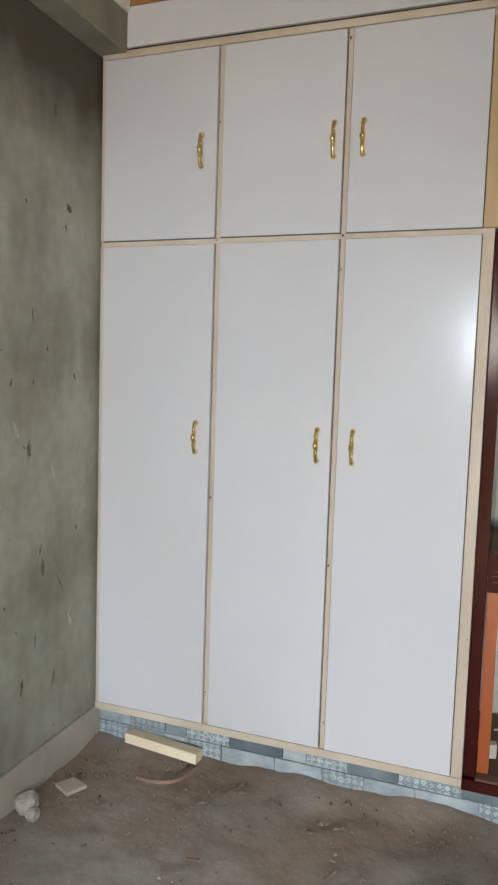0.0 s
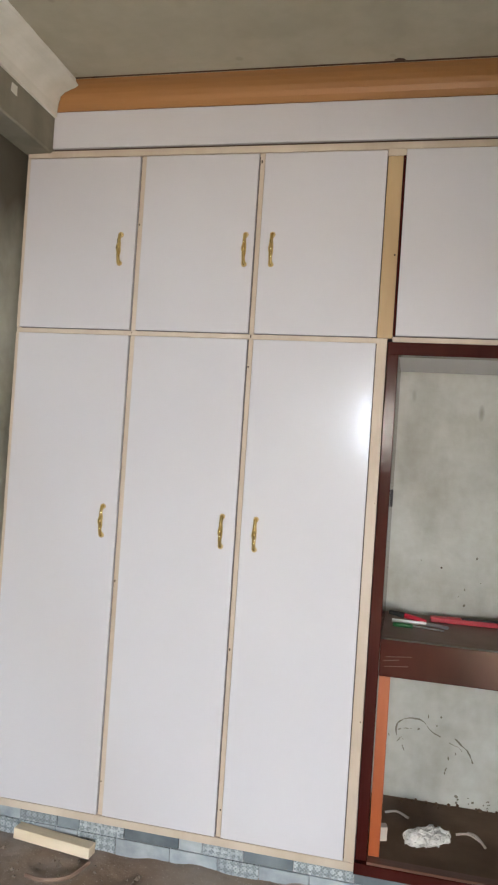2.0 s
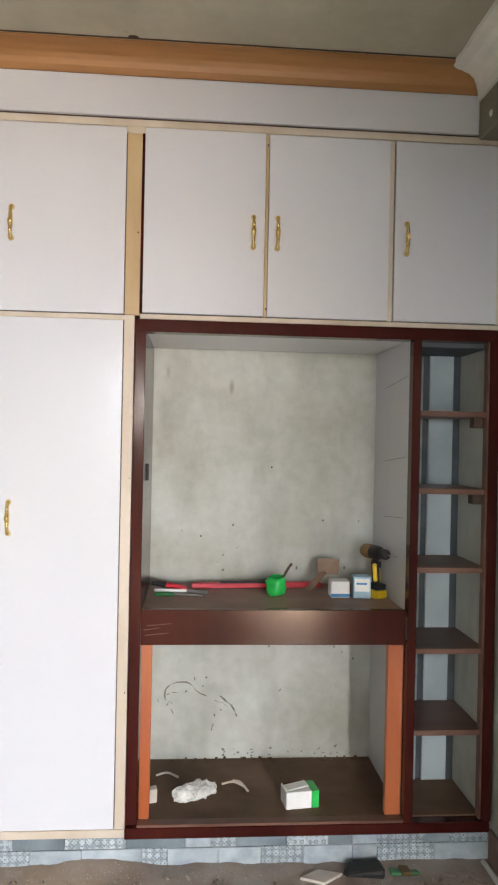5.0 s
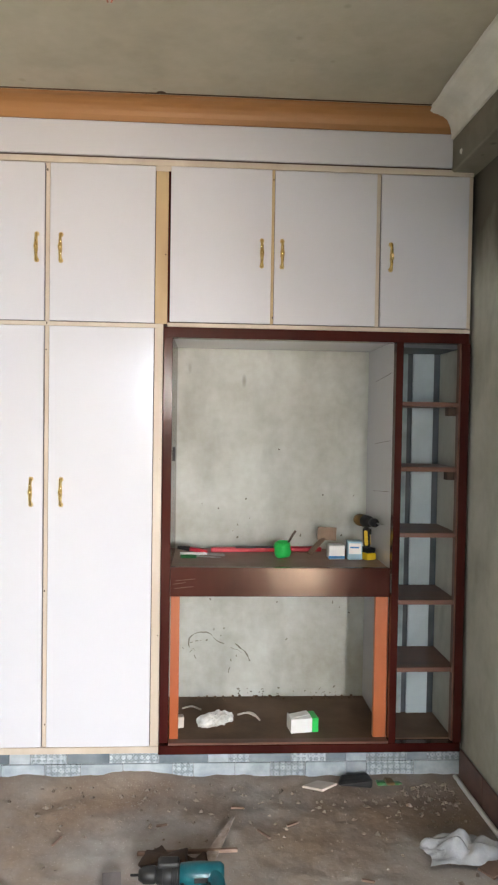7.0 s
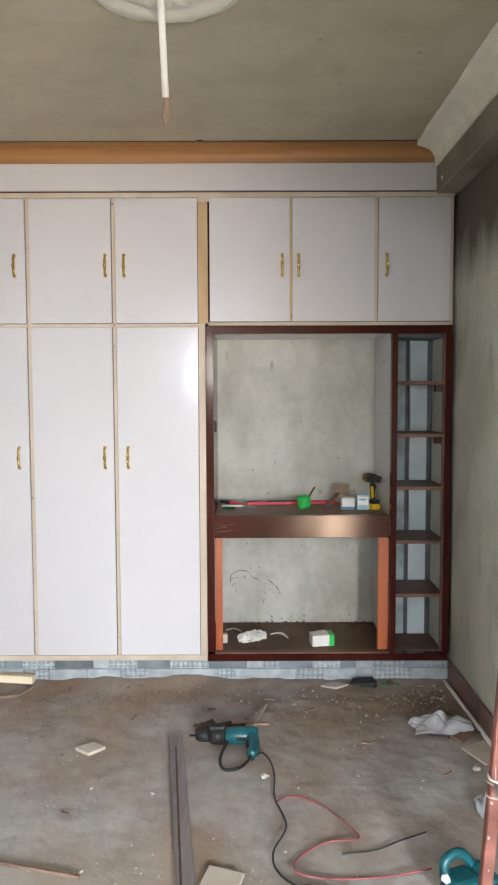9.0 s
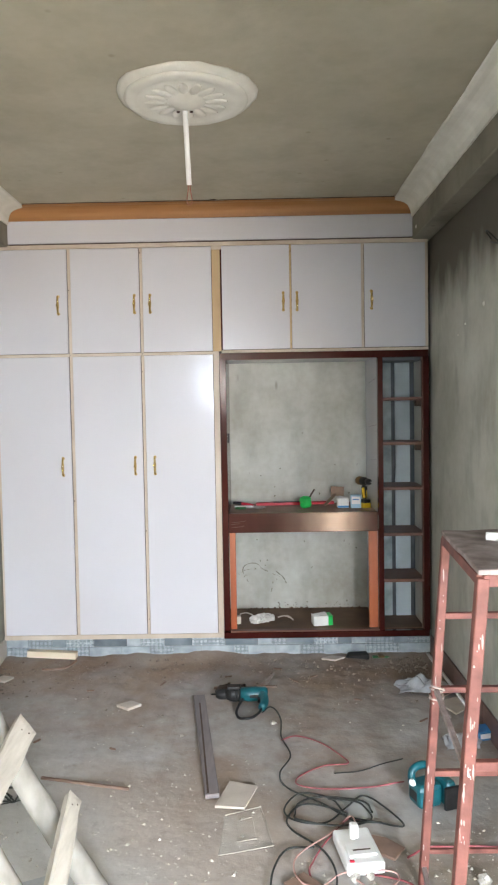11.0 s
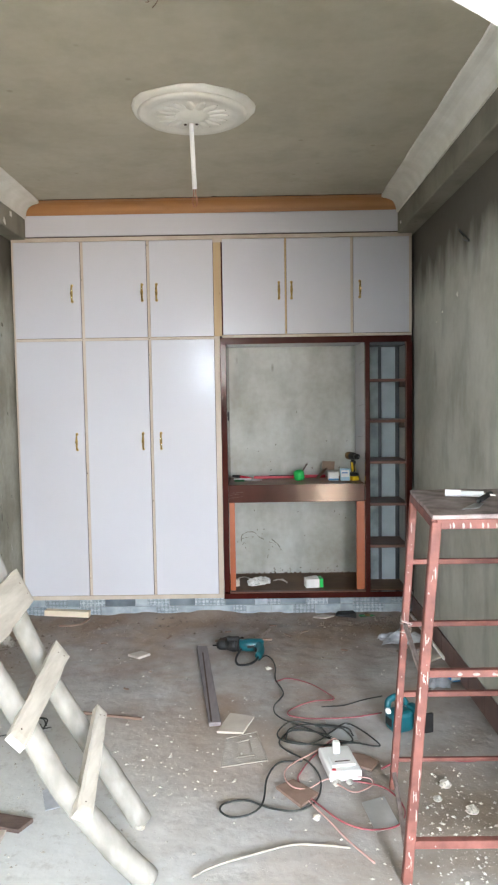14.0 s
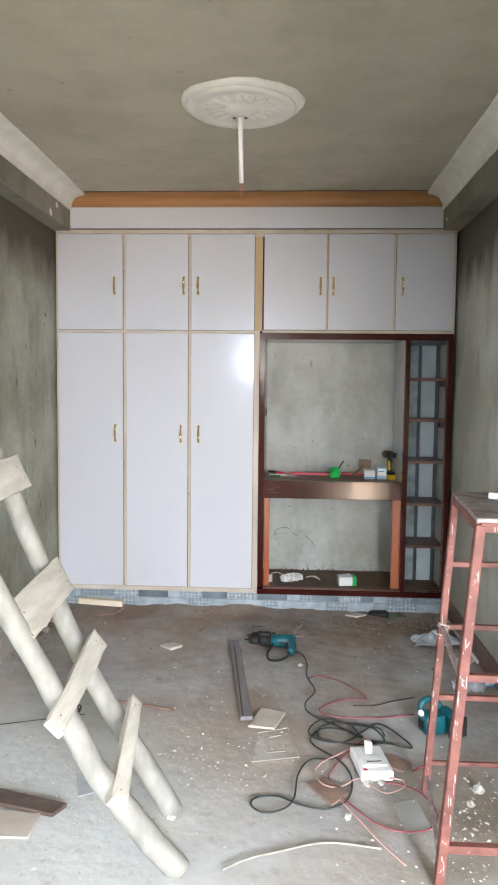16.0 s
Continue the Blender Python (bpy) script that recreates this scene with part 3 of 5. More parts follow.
solid("trim_shadow", box(0.135, 2.925, 0.002, 0.03, 2.934, 2.9415), M_gap, "dark joint under the fascia board", "trim", "structure")
solid("cupboard_top", box(0.02, 3.035, 0.031, 0.60, 2.903, 2.93), M_edge, "plain board closing the cupboards above", "trim", "structure")

# ---- built-in cupboards ----
Z_LO0, Z_LO1, Z_UP0, Z_UP1 = 0.194, 2.159, 2.183, 2.902


def handle(x, z, door):
    """Bowed brass pull: two feet, a waisted grip."""
    b = bmesh.new()
    pts = [(x, -0.007, z + 0.060), (x, -0.020, z + 0.054), (x, -0.029, z + 0.034), (x, -0.026, z + 0.016), (x, -0.033, z), (x, -0.026, z - 0.016), (x, -0.029, z - 0.034), (x, -0.020, z - 0.054), (x, -0.007, z - 0.060)]
    b = tube(pts, 0.0078, 8, 5, lambda t: 1.15 + 0.35 * math.cos(4 * math.pi * (t - 0.5)) * (0.6 if abs(t - 0.5) < 0.3 else 1))
    part("handle", b, M_brass, door, "polished brass bow handle", smooth=True)
    for s in (-1, 1):
        f = lathe([(0.0095, 0), (0.0095, 0.003), (0.006, 0.006)], 12)
        bmesh.ops.transform(f, matrix=Matrix.Translation((x, -0.0062, z + s * 0.057)) @ Matrix.Rotation(radians(90), 4, "X"), verts=f.verts)
        part("handle_foot", f, M_brass, door, "brass rosette", smooth=True)


def door(parent, x0, x1, z0, z1, hx, hz, y=-0.006):
    d = part("door", box(x0, x1, y, y + 0.018, z0, z1, 0.0015), M_lam, parent, "closed white laminate door")
    handle(hx, hz, d)
    return d


def frame_bar(name, parent, x0, x1, z0, z1, material=M_edge, y0=0.0, y1=0.02, label=""):
    return part(name, box(x0, x1, y0, y1, z0, z1, 0.0012), material, parent, label)


wardrobe = thing("wardrobe", "tall built-in wardrobe with three closed white laminate doors", "wardrobe", (0.8, 0.3, 0.160))
part("body", box(0.022, 1.560, 0.022, 0.60, 0.19, 2.165), M_gap, wardrobe, "dark inside of the carcass")
for _x0, _x1, _y in ((0.016, 0.030, 0.0), (0.536, 0.556, 0.006), (1.038, 1.056, 0.006), (1.541, 1.580, -0.002)):
    frame_bar("stile", wardrobe, _x0, _x1, 0.192, 2.161, y0=_y, y1=0.0215)
frame_bar("bottom_rail", wardrobe, 0.016, 1.580, 0.160, 0.1915, y0=-0.004)
frame_bar("middle_rail", wardrobe, 0.016, 1.580, 2.1615, 2.1805, y0=0.005, y1=0.0215)
for _x0, _x1, _hx in ((0.0325, 0.5330, 0.474), (0.5590, 1.0345, 0.982), (1.0595, 1.5380, 1.119)):
    door(wardrobe, _x0, _x1, Z_LO0, Z_LO1, _hx, 1.392)

overhead = thing("overhead_cabinet", "overhead cabinet with three closed white doors above the wardrobe", "cabinet", (0.8, 0.3, 2.18), "overhead cabinets")
part("body", box(0.022, 1.58, 0.022, 0.60, 2.166, 2.90), M_gap, overhead, "dark inside of the carcass")
for _x0, _x1, _m in ((0.016, 0.030, M_edge), (0.536, 0.556, M_edge), (1.038, 1.056, M_edge), (1.541, 1.598, M_edged)):
    frame_bar("stile", overhead, _x0, _x1, 2.181, 2.9055, _m, 0.006 if 0.1 < _x0 < 1.5 else 0.0, 0.0215)
for _x0, _x1, _hx in ((0.0325, 0.5330, 0.471), (0.5590, 1.0345, 1.001), (1.0595, 1.5380, 1.110)):
    door(overhead, _x0, _x1, Z_UP0, Z_UP1, _hx, 2.516)

frame_bar("post_cap", overhead, 1.5385, 1.6085, 2.880, 2.9057, M_edge, -0.004, 0.0)
overhead2 = thing("overhead_cabinet", "overhead cabinet with three closed white doors above the open niche", "cabinet", (2.3, 0.3, 2.18), "overhead cabinets")
part("body", box(1.599, 3.03, 0.022, 0.60, 2.187, 2.90), M_gap, overhead2, "dark inside of the carcass")
for _x0, _x1 in ((2.5745, 2.5925), (3.016, 3.036)):
    frame_bar("stile", overhead2, _x0, _x1, 2.19, 2.9055, y0=0.006, y1=0.0215)
frame_bar("stile", overhead2, 2.0785, 2.0905, 2.19, 2.9055, M_edged)
frame_bar("bottom_rail", overhead2, 1.599, 3.036, 2.168, 2.186)
frame_bar("edge_strip", overhead2, 1.5985, 1.6085, 2.19, 2.8795, M_brown, -0.008, 0.02, "dark brown edge strip")
for _x0, _x1, _hx in ((1.6095, 2.0765, 2.033), (2.0925, 2.5725, 2.128), (2.5950, 3.0140, 2.642)):
    door(overhead2, _x0, _x1, 2.190, Z_UP1, _hx, 2.515, -0.012 if _x0 < 2 else -0.006)

# open dressing niche with its table
niche = thing("dressing_niche", "open dressing niche with a glossy dark mahogany frame", "niche", (2.12, 0.3, 0.15))
part("side_panel", box(1.583, 1.6255, 0.0, 0.595, 0.205, 2.165, 0.002), M_brown, niche, "glossy mahogany side panel")
part("top_rail", box(1.583, 3.034, -0.003, 0.06, 2.118, 2.1665, 0.002), M_brown, niche)
part("bottom_rail", box(1.580, 3.034, -0.003, 0.05, 0.150, 0.1935, 0.003), M_brown, niche)
part("sill_strip", box(1.627, 2.681, 0.000, 0.045, 0.194, 0.2045, 0.001), M_shelf, niche, "dusty brown sill strip")
part("floor_board", box(1.612, 2.69, 0.05, 0.598, 0.150, 0.1985), M_dusty, niche, "dusty brown floor board")
part("head_board", box(1.612, 2.69, 0.062, 0.598, 2.128, 2.165), M_lam, niche, "pale laminate head board")
part("side_board", box(2.684, 2.694, 0.05, 0.598, 0.20, 2.127), M_lam, niche, "pale grey side board with scratches")
for _x0, _x1, _z0, _z1 in ((1.60, 1.606, 1.53, 1.60),):
    part("hinge", box(1.6258, 1.634, 0.20, 0.235, _z0, _z1, 0.002), M_black, niche, "small black hinge plate")
for _z in (1.37, 1.62, 1.95):
    _b = bar((2.6835, 0.08, _z + 0.03), (2.6835, 0.42, _z + 0.004), 0.0012, 0.0016, 0)
    part("scratch", _b, M_gap, niche, "thin dark scratch")

table = thing("dressing_table", "glossy mahogany dressing table on orange-brown legs in the niche", "table", (2.14, 0.3, 0.2))
part("tabletop", box(1.6265, 2.683, 0.035, 0.597, 1.008, 1.030, 0.002), M_tablet, table, "brown table top under dust")
_front = box(1.627, 2.674, -0.004, 0.026, 0.905, 1.040, 0.002)
bmesh.ops.subdivide_edges(_front, edges=[e for e in _front.edges if abs(e.verts[0].co.x - e.verts[1].co.x) > 0.5], cuts=16)
for _v in _front.verts:
    _v.co.y += (_v.co.z - 0.905) * 0.085
part("drawer_front", _front, M_brown, table, "glossy mahogany drawer front with scuffs")
for _z, _x0, _x1 in ((0.942, 1.645, 1.735), (0.962, 1.640, 1.70), (0.978, 1.65, 1.745)):
    _y = -0.0044 + (_z - 0.905) * 0.085
    part("scuff", bar((_x0, _y, _z), (_x1, _y + 0.0008, _z + 0.009), 0.0022, 0.002, 0), M_shelf, table, "pale scuff mark")
part("leg", box(1.629, 1.671, 0.045, 0.075, 0.2046, 0.9045, 0.002), M_red, table)
part("leg", box(2.616, 2.680, 0.045, 0.075, 0.2046, 0.9045, 0.002), M_red, table)

shelves = thing("display_shelf", "narrow open mahogany display shelf with five brown shelves", "shelf", (2.85, 0.3, 0.15))
part("left_post", box(2.682, 2.716, -0.003, 0.048, 0.194, 2.1175, 0.002), M_brown, shelves)
part("right_post", box(2.998, 3.038, -0.003, 0.048, 0.194, 2.1175, 0.002), M_brown, shelves)
part("side_panel", box(3.010, 3.034, 0.05, 0.598, 0.20, 2.12), M_wallr, shelves, "bare rendered side of the shelf bay")
part("inner_panel", box(2.6950, 2.7060, 0.05, 0.598, 0.20, 2.12), M_backb, shelves, "blue-grey inner side board")
part("edge_band", box(2.9885, 2.9975, 0.004, 0.040, 0.20, 2.1175, 0.001), M_shelf, shelves, "pale brown edge band")
part("head_board", box(2.7065, 3.0095, 0.062, 0.598, 2.10, 2.125), M_joint, shelves)
part("floor_board", box(2.7065, 3.0095, 0.05, 0.598, 0.150, 0.1985), M_dusty, shelves, "dusty floor board")
for _z in (1.838, 1.526, 1.209, 0.884, 0.556):
    _s = part("shelf", box(2.7065, 3.0095, 0.020, 0.352, _z - 0.020, _z, 0.001), M_shelf, shelves)
    part("front_edge", box(2.7165, 2.9975, 0.014, 0.0198, _z - 0.021, _z + 0.001, 0.001), M_shelf, _s, "dusty shelf edge")
part("back_board", box(2.7065, 2.838, 0.356, 0.372, 0.1985, 2.10), M_backd, shelves, "rendered grey back board")
part("back_strip", box(2.8385, 2.866, 0.366, 0.380, 0.1985, 2.10), M_joint, shelves, "dark upright joint strip")
part("back_board", box(2.8665, 2.976, 0.354, 0.372, 0.1985, 2.10), M_backb, shelves, "pale upright back board")

part("back_strip", box(2.9765, 3.0095, 0.358, 0.372, 0.1985, 2.10), M_joint, shelves, "dark joint in the back corner")
for _z in (1.775, 1.463):
    part("cleat", box(2.955, 3.0055, 0.05, 0.10, _z, _z + 0.042, 0.002), M_gap, shelves, "dark cleat under the shelf")

# nail heads and knocks along the pale edge bands
_nr = random.Random(31)
for _x, _z, _own in ((0.546, 2.172, wardrobe), (1.047, 2.172, wardrobe), (1.047, 2.05, wardrobe), (1.047, 0.93, wardrobe), (0.546, 1.15, wardrobe), (1.572, 2.12, wardrobe), (1.572, 1.55, wardrobe), (1.572, 0.72, wardrobe), (0.546, 0.33, wardrobe), (1.047, 0.30, wardrobe), (0.546, 2.62, overhead), (1.047, 2.87, overhead), (1.59, 2.50, overhead), (2.0845, 2.86, overhead2), (2.0845, 2.22, overhead2)):
    _b = bmesh.new()
    bmesh.ops.create_icosphere(_b, subdivisions=1, radius=1)
    bmesh.ops.transform(_b, matrix=Matrix.Translation((_x + _nr.uniform(-0.004, 0.004), 0.0, _z)) @ Matrix.Diagonal((0.0035, 0.0025, _nr.uniform(0.003, 0.008), 1)), verts=_b.verts)
    part("nail_mark", rough_up(_b, 0.001, 150), M_gap, _own, "dark knock in the edge band")

# crack lines on the rendered wall under the table
_cr = random.Random(8)
for _pts, _w in (([(1.712, 0.470), (1.708, 0.500), (1.716, 0.532), (1.733, 0.553), (1.770, 0.561), (1.812, 0.558), (1.835, 0.540), (1.868, 0.512), (1.905, 0.497)], 0.0036),
                 ([(1.965, 0.492), (1.998, 0.470), (2.020, 0.448), (2.040, 0.420), (2.048, 0.395)], 0.0042),
                 ([(1.715, 0.500), (1.745, 0.510), (1.772, 0.512)], 0.0022), ([(1.715, 0.452), (1.728, 0.470), (1.742, 0.455)], 0.0022),
                 ([(1.94, 0.47), (1.975, 0.462), (2.0, 0.44)], 0.002), ([(1.93, 0.33), (1.94, 0.36)], 0.003), ([(1.735, 0.43), (1.745, 0.41)], 0.003)):
    _q = [(x + _cr.uniform(-0.004, 0.004), 0.6005, z + _cr.uniform(-0.004, 0.004)) for x, z in _pts]
    _b = tube(_q, _w, 6, 6, lambda t: 0.45 + 0.6 * abs(math.sin(7.0 * t + 0.6)))
    for _v in _b.verts:
        _v.co += noise.noise_vector(_v.co * 70) * 0.003
        _v.co.y = 0.6 + (_v.co.y - 0.6) * 0.5
    part("crack", _b, M_pit, back_wall, "dark crack in the render")
for _i in range(26):
    _x, _z = _cr.uniform(1.98, 2.60), 0.205 + abs(_cr.gauss(0, 0.022))
    _b = bmesh.new()
    bmesh.ops.create_icosphere(_b, subdivisions=1, radius=1)
    bmesh.ops.transform(_b, matrix=Matrix.Translation((_x, 0.6, _z)) @ Matrix.Rotation(_cr.uniform(-0.8, 0.8), 4, "Y") @ Matrix.Diagonal((_cr.uniform(0.003, 0.012), 0.0012, _cr.uniform(0.002, 0.006), 1)), verts=_b.verts)
    part("pit", rough_up(_b, 0.003, 90), M_pit, back_wall, "dark pit in the render")
for _i in range(22):
    _x, _z = (_cr.gauss(1.90, 0.12), _cr.gauss(0.49, 0.05)) if _i < 7 else (_cr.uniform(1.66, 2.62), _cr.uniform(1.08, 1.35) if _i < 16 else _cr.uniform(0.25, 0.9))
    _b = bmesh.new()
    bmesh.ops.create_icosphere(_b, subdivisions=1, radius=1)
    bmesh.ops.transform(_b, matrix=Matrix.Translation((_x, 0.6, _z)) @ Matrix.Rotation(_cr.uniform(-0.8, 0.8), 4, "Y") @ Matrix.Diagonal((_cr.uniform(0.002, 0.006), 0.0012, _cr.uniform(0.003, 0.011), 1)), verts=_b.verts)
    part("pit", rough_up(_b, 0.002, 120), M_pit, back_wall, "dark pit in the render")
for _x, _z in ((2.19, 1.58), (2.60, 0.67), (2.44, 1.33), (1.86, 1.25)):
    _b = lathe([(0.0045, 0), (0.003, 0.002)], 7)
    bmesh.ops.transform(_b, matrix=Matrix.Translation((_x, 0.600, _z)) @ Matrix.Rotation(radians(90), 4, "X"), verts=_b.verts)
    part("pit", _b, M_gap, back_wall, "dark pit in the render")

# ---- plinth of decorative tile strips, skirtings ----
plinth = solid("plinth", box(0.0, ROOM_R, 0.052, 0.20, -0.02, 0.182), M_grout, "low plinth faced with grey decorative tile strips", "plinth", "structure")
rng = random.Random(4)


def plinth_tiles():
    kinds = [M_tile_p, M_tile_d, M_tile_l, M_tile_p, M_tile_d]
    for row, (z0, z1) in enumerate(((0.006, 0.088), (0.092, 0.181))):
        x, i = 0.004, row * 2
        while x < ROOM_R - 0.01:
            w = rng.choice((0.10, 0.17, 0.20, 0.235))
            x1 = min(x + w, ROOM_R - 0.003)
            top = z1 if (x < 1.57 or row == 0) else 0.1485
            if x1 > 1.585 and x < 1.57 and row == 1:
                x1 = 1.574
            m = kinds[i % 5] if row else (M_tile_l if i % 3 else M_tile_p)
            part("tile", box(x, x1 - 0.003, 0.040 + rng.uniform(0, 0.003), 0.0515, z0, top, 0.0012), m, plinth)
            x, i = x1, i + 1


_rs = solid("skirting_left", box(0.0005, 0.006, -3.80, 0.040, 0.0, 0.160), M_grout, "beige tile skirting along the wall", "skirting", "structure")
_y = 0.036
while _y > -3.7:
    part("tile", box(0.006, 0.016, _y - 0.397, _y, 0.002, 0.163, 0.0012), M_skirt, _rs)
    _y -= 0.40
_rs = solid("skirting_right", box(ROOM_R - 0.006, ROOM_R - 0.0005, -3.80, 0.040, 0.0, 0.145), M_grout, "brown tile skirting along the wall", "skirting", "structure")
_y = 0.036
while _y > -3.7:
    part("tile", box(ROOM_R - 0.015, ROOM_R - 0.006, _y - 0.297, _y, 0.002, 0.148, 0.0012), M_skirtb, _rs)
    _y -= 0.30

# ---- ceiling rose and conduit ----
rose = thing("ceiling_rose", "off-white plaster ceiling rose with moulded petals and a broken rim", "ceiling rose", (1.545, -1.755, CEIL))


def ragged_plate():
    n = 48
    b = bmesh.new()
    rings = []
    for r0, z in ((0.10, 0.0), (0.318, 0.0), (0.318, -0.006), (0.300, -0.018), (0.24, -0.022)):
        ring = []
        for k in range(n):
            a = 2 * math.pi * k / n
            w = 1 + (0.11 * noise.noise(Vector((math.cos(a) * 1.3, math.sin(a) * 1.3, 5))) + 0.055 * noise.noise(Vector((math.cos(a) * 5, math.sin(a) * 5, 2)))) * (1 if r0 > 0.28 else 0)
            ring.append(b.verts.new((r0 * w * math.cos(a), r0 * w * math.sin(a), z)))
        rings.append(ring)
    for a, c in zip(rings, rings[1:]):
        for k in range(n):
            b.faces.new((a[k], a[(k + 1) % n], c[(k + 1) % n], c[k]))
    b.faces.new(rings[-1])
    return b


part("outer_plate", ragged_plate(), M_gyps, rose, "scalloped plaster plate with ragged edge", local=True, smooth=True)
part("disc", lathe([(0.275, -0.015), (0.278, -0.026), (0.262, -0.036), (0.225, -0.034), (0.205, -0.026), (0.19, -0.030), (0.075, -0.033), (0.060, -0.045), (0.03, -0.052)], 48), M_gyps, rose, local=True, smooth=True)
for _k in range(16):
    _a = 2 * math.pi * _k / 16
    _b = bmesh.new()
    bmesh.ops.create_uvsphere(_b, u_segments=10, v_segments=6, radius=1)
    bmesh.ops.transform(_b, matrix=Matrix.Rotation(_a, 4, "Z") @ Matrix.Translation((0.135, 0, -0.030)) @ Matrix.Diagonal((0.055, 0.0235, 0.009, 1)), verts=_b.verts)
    part("petal", _b, M_gyps, rose, local=True, smooth=True)

conduit = thing("fan_conduit", "white plastic conduit hanging from the ceiling rose with bare wires", "conduit", (1.535, -1.68, CEIL - 0.045))
part("pipe", tube([(1.533, -1.69, 3.150), (1.535, -1.645, 2.99), (1.537, -1.600, 2.838)], 0.0125, 12, 3), M_whitep, conduit, smooth=True)
for _s in (-1, 1):
    part("wire", tube([(1.537 + 0.004 * _s, -1.600, 2.86), (1.537 + 0.006 * _s, -1.600, 2.81), (1.537 + 0.012 * _s, -1.598, 2.77), (1.537 + 0.004 * _s, -1.597, 2.745)], 0.0024, 6), M_copper, conduit, "bent copper-red wire")
for _s in (-1, 1):
    _b = lathe([(0.008, 0), (0.008, -0.004)], 10)
    bmesh.ops.transform(_b, matrix=Matrix.Translation((1.533 + 0.03 * _s, -1.70, CEIL - 0.051)), verts=_b.verts)
    part("screw_hole", _b, M_gap, conduit, "dark screw hole")
ceil_wire = thing("ceiling_wires", "pair of short bare wires hanging from the ceiling", "wire", (1.495, -2.86, CEIL))
for _s in (-1, 1):
    part("wire", tube([(1.495 + 0.012 * _s, -2.86, 3.191), (1.49 + 0.02 * _s, -2.86, 3.17), (1.50 + 0.015 * _s, -2.865, 3.15), (1.485 + 0.012 * _s, -2.87, 3.135 - 0.01 * _s)], 0.0015, 6), M_board, ceil_wire)
hook = thing("wall_wire", "loop of dark wire sticking out of the rendered wall", "wire", (3.058, -1.35, 2.62))
part("loop", tube([(3.061, -1.28, 2.63), (3.02, -1.32, 2.66), (2.99, -1.45, 2.63), (3.02, -1.52, 2.56), (3.035, -1.40, 2.585), (3.05, -1.30, 2.61)], 0.0035, 6), M_cableb, hook)
for _y, _z, _r in ((-1.156, 2.319, 0.016), (-0.811, 2.25, 0.008), (-0.12, 2.98, 0.014), (-0.66, 2.2, 0.006)):
    _b = lathe([(_r, 0), (_r * 0.5, 0.006)], 9)
    bmesh.ops.transform(_b, matrix=Matrix.Translation((3.06 if _z < 2.9 else 2.93, _y, _z)) @ Matrix.Rotation(radians(-90), 4, "Y"), verts=_b.verts)
    solid("plaster_dab", _b, M_gyps, "small pale plaster dab on the rendered wall", "plaster dab", group="plaster dabs")
for _y, _z in ((-0.33, 3.04), (-0.46, 2.96)):
    _b = rough_up(box(0.1285, 0.134, _y - 0.02, _y + 0.02, _z - 0.018, _z + 0.02, 0.002), 0.012, 40)
    solid("plaster_dab", _b, M_gyps, "small pale plaster dab on the beam", "plaster dab", group="plaster dabs")

_gr = random.Random(21)
M_gouge = mat("gouged_render", (0.085, 0.08, 0.062), (0.17, 0.16, 0.125), 0.95, 40)
M_smear = mat("plaster_smear", (0.34, 0.325, 0.27), (0.46, 0.445, 0.385), 0.9, 30)


def wall_mark(x, y, z, w, h, lean, thick=0.0012):
    """A ragged shallow mark in the plane of a side wall."""
    b = bmesh.new()
    n = 11
    rim = []
    for k in range(n):
        a = 2 * math.pi * k / n
        r = _gr.uniform(0.45, 1.1)
        v = h * 0.5 * math.sin(a) * r
        rim.append((w * 0.5 * math.cos(a) * r + lean * v, v))
    inner = [b.verts.new((x + thick, y + p * 0.7, z + q * 0.7)) for p, q in rim]
    outer = [b.verts.new((x - 0.0005, y + p, z + q)) for p, q in rim]
    b.faces.new(inner)
    for k in range(n):
        b.faces.new((outer[k], outer[(k + 1) % n], inner[(k + 1) % n], inner[k]))
    bmesh.ops.recalc_face_normals(b, faces=b.faces)
    return b


for _y, _z, _l in ((-0.43, 1.84, 0.06), (-0.45, 1.34, 0.05), (-0.25, 0.79, 0.09), (-0.49, 0.45, 0.06), (-0.29, 0.41, 0.07), (-0.16, 1.62, 0.03), (-0.38, 0.95, 0.04), (-0.41, 0.60, 0.06), (-0.62, 2.02, 0.05), (-0.14, 1.0, 0.03), (-0.55, 1.60, 0.04), (-0.75, 1.15, 0.05), (-1.3, 1.7, 0.05), (-1.9, 1.3, 0.06)):
    part("gouge", wall_mark(0, _y, _z, _gr.uniform(0.010, 0.022), _l * _gr.uniform(0.9, 1.5), _gr.uniform(-0.7, 0.3)), M_gouge, wall_left, "dark trowel gouge")
for _i in range(46):
    _l = 0.010 + 0.035 * _gr.random() ** 2
    part("gouge", wall_mark(0, -0.08 - 1.5 * _gr.random(), _gr.uniform(0.2, 2.35), _l * _gr.uniform(0.25, 0.9), _l, _gr.uniform(-0.6, 0.6)), M_gouge if _i % 3 else M_smear, wall_left, "small dark pit" if _i % 3 else "pale plaster smear")
for _y, _z in ((-0.30, 1.25), (-0.62, 1.18), (-0.52, 1.42), (-0.22, 2.0), (-0.66, 0.9), (-0.18, 0.62)):
    part("plaster_smear", wall_mark(0, _y, _z, 0.025, 0.075, -0.4), M_smear, wall_left, "pale plaster smear")

# ---- limewashed wooden ladder ----
ladder = thing("wooden_ladder", "rough limewashed pole ladder with nailed plank rungs", "ladder", (1.40, -2.90, 0))


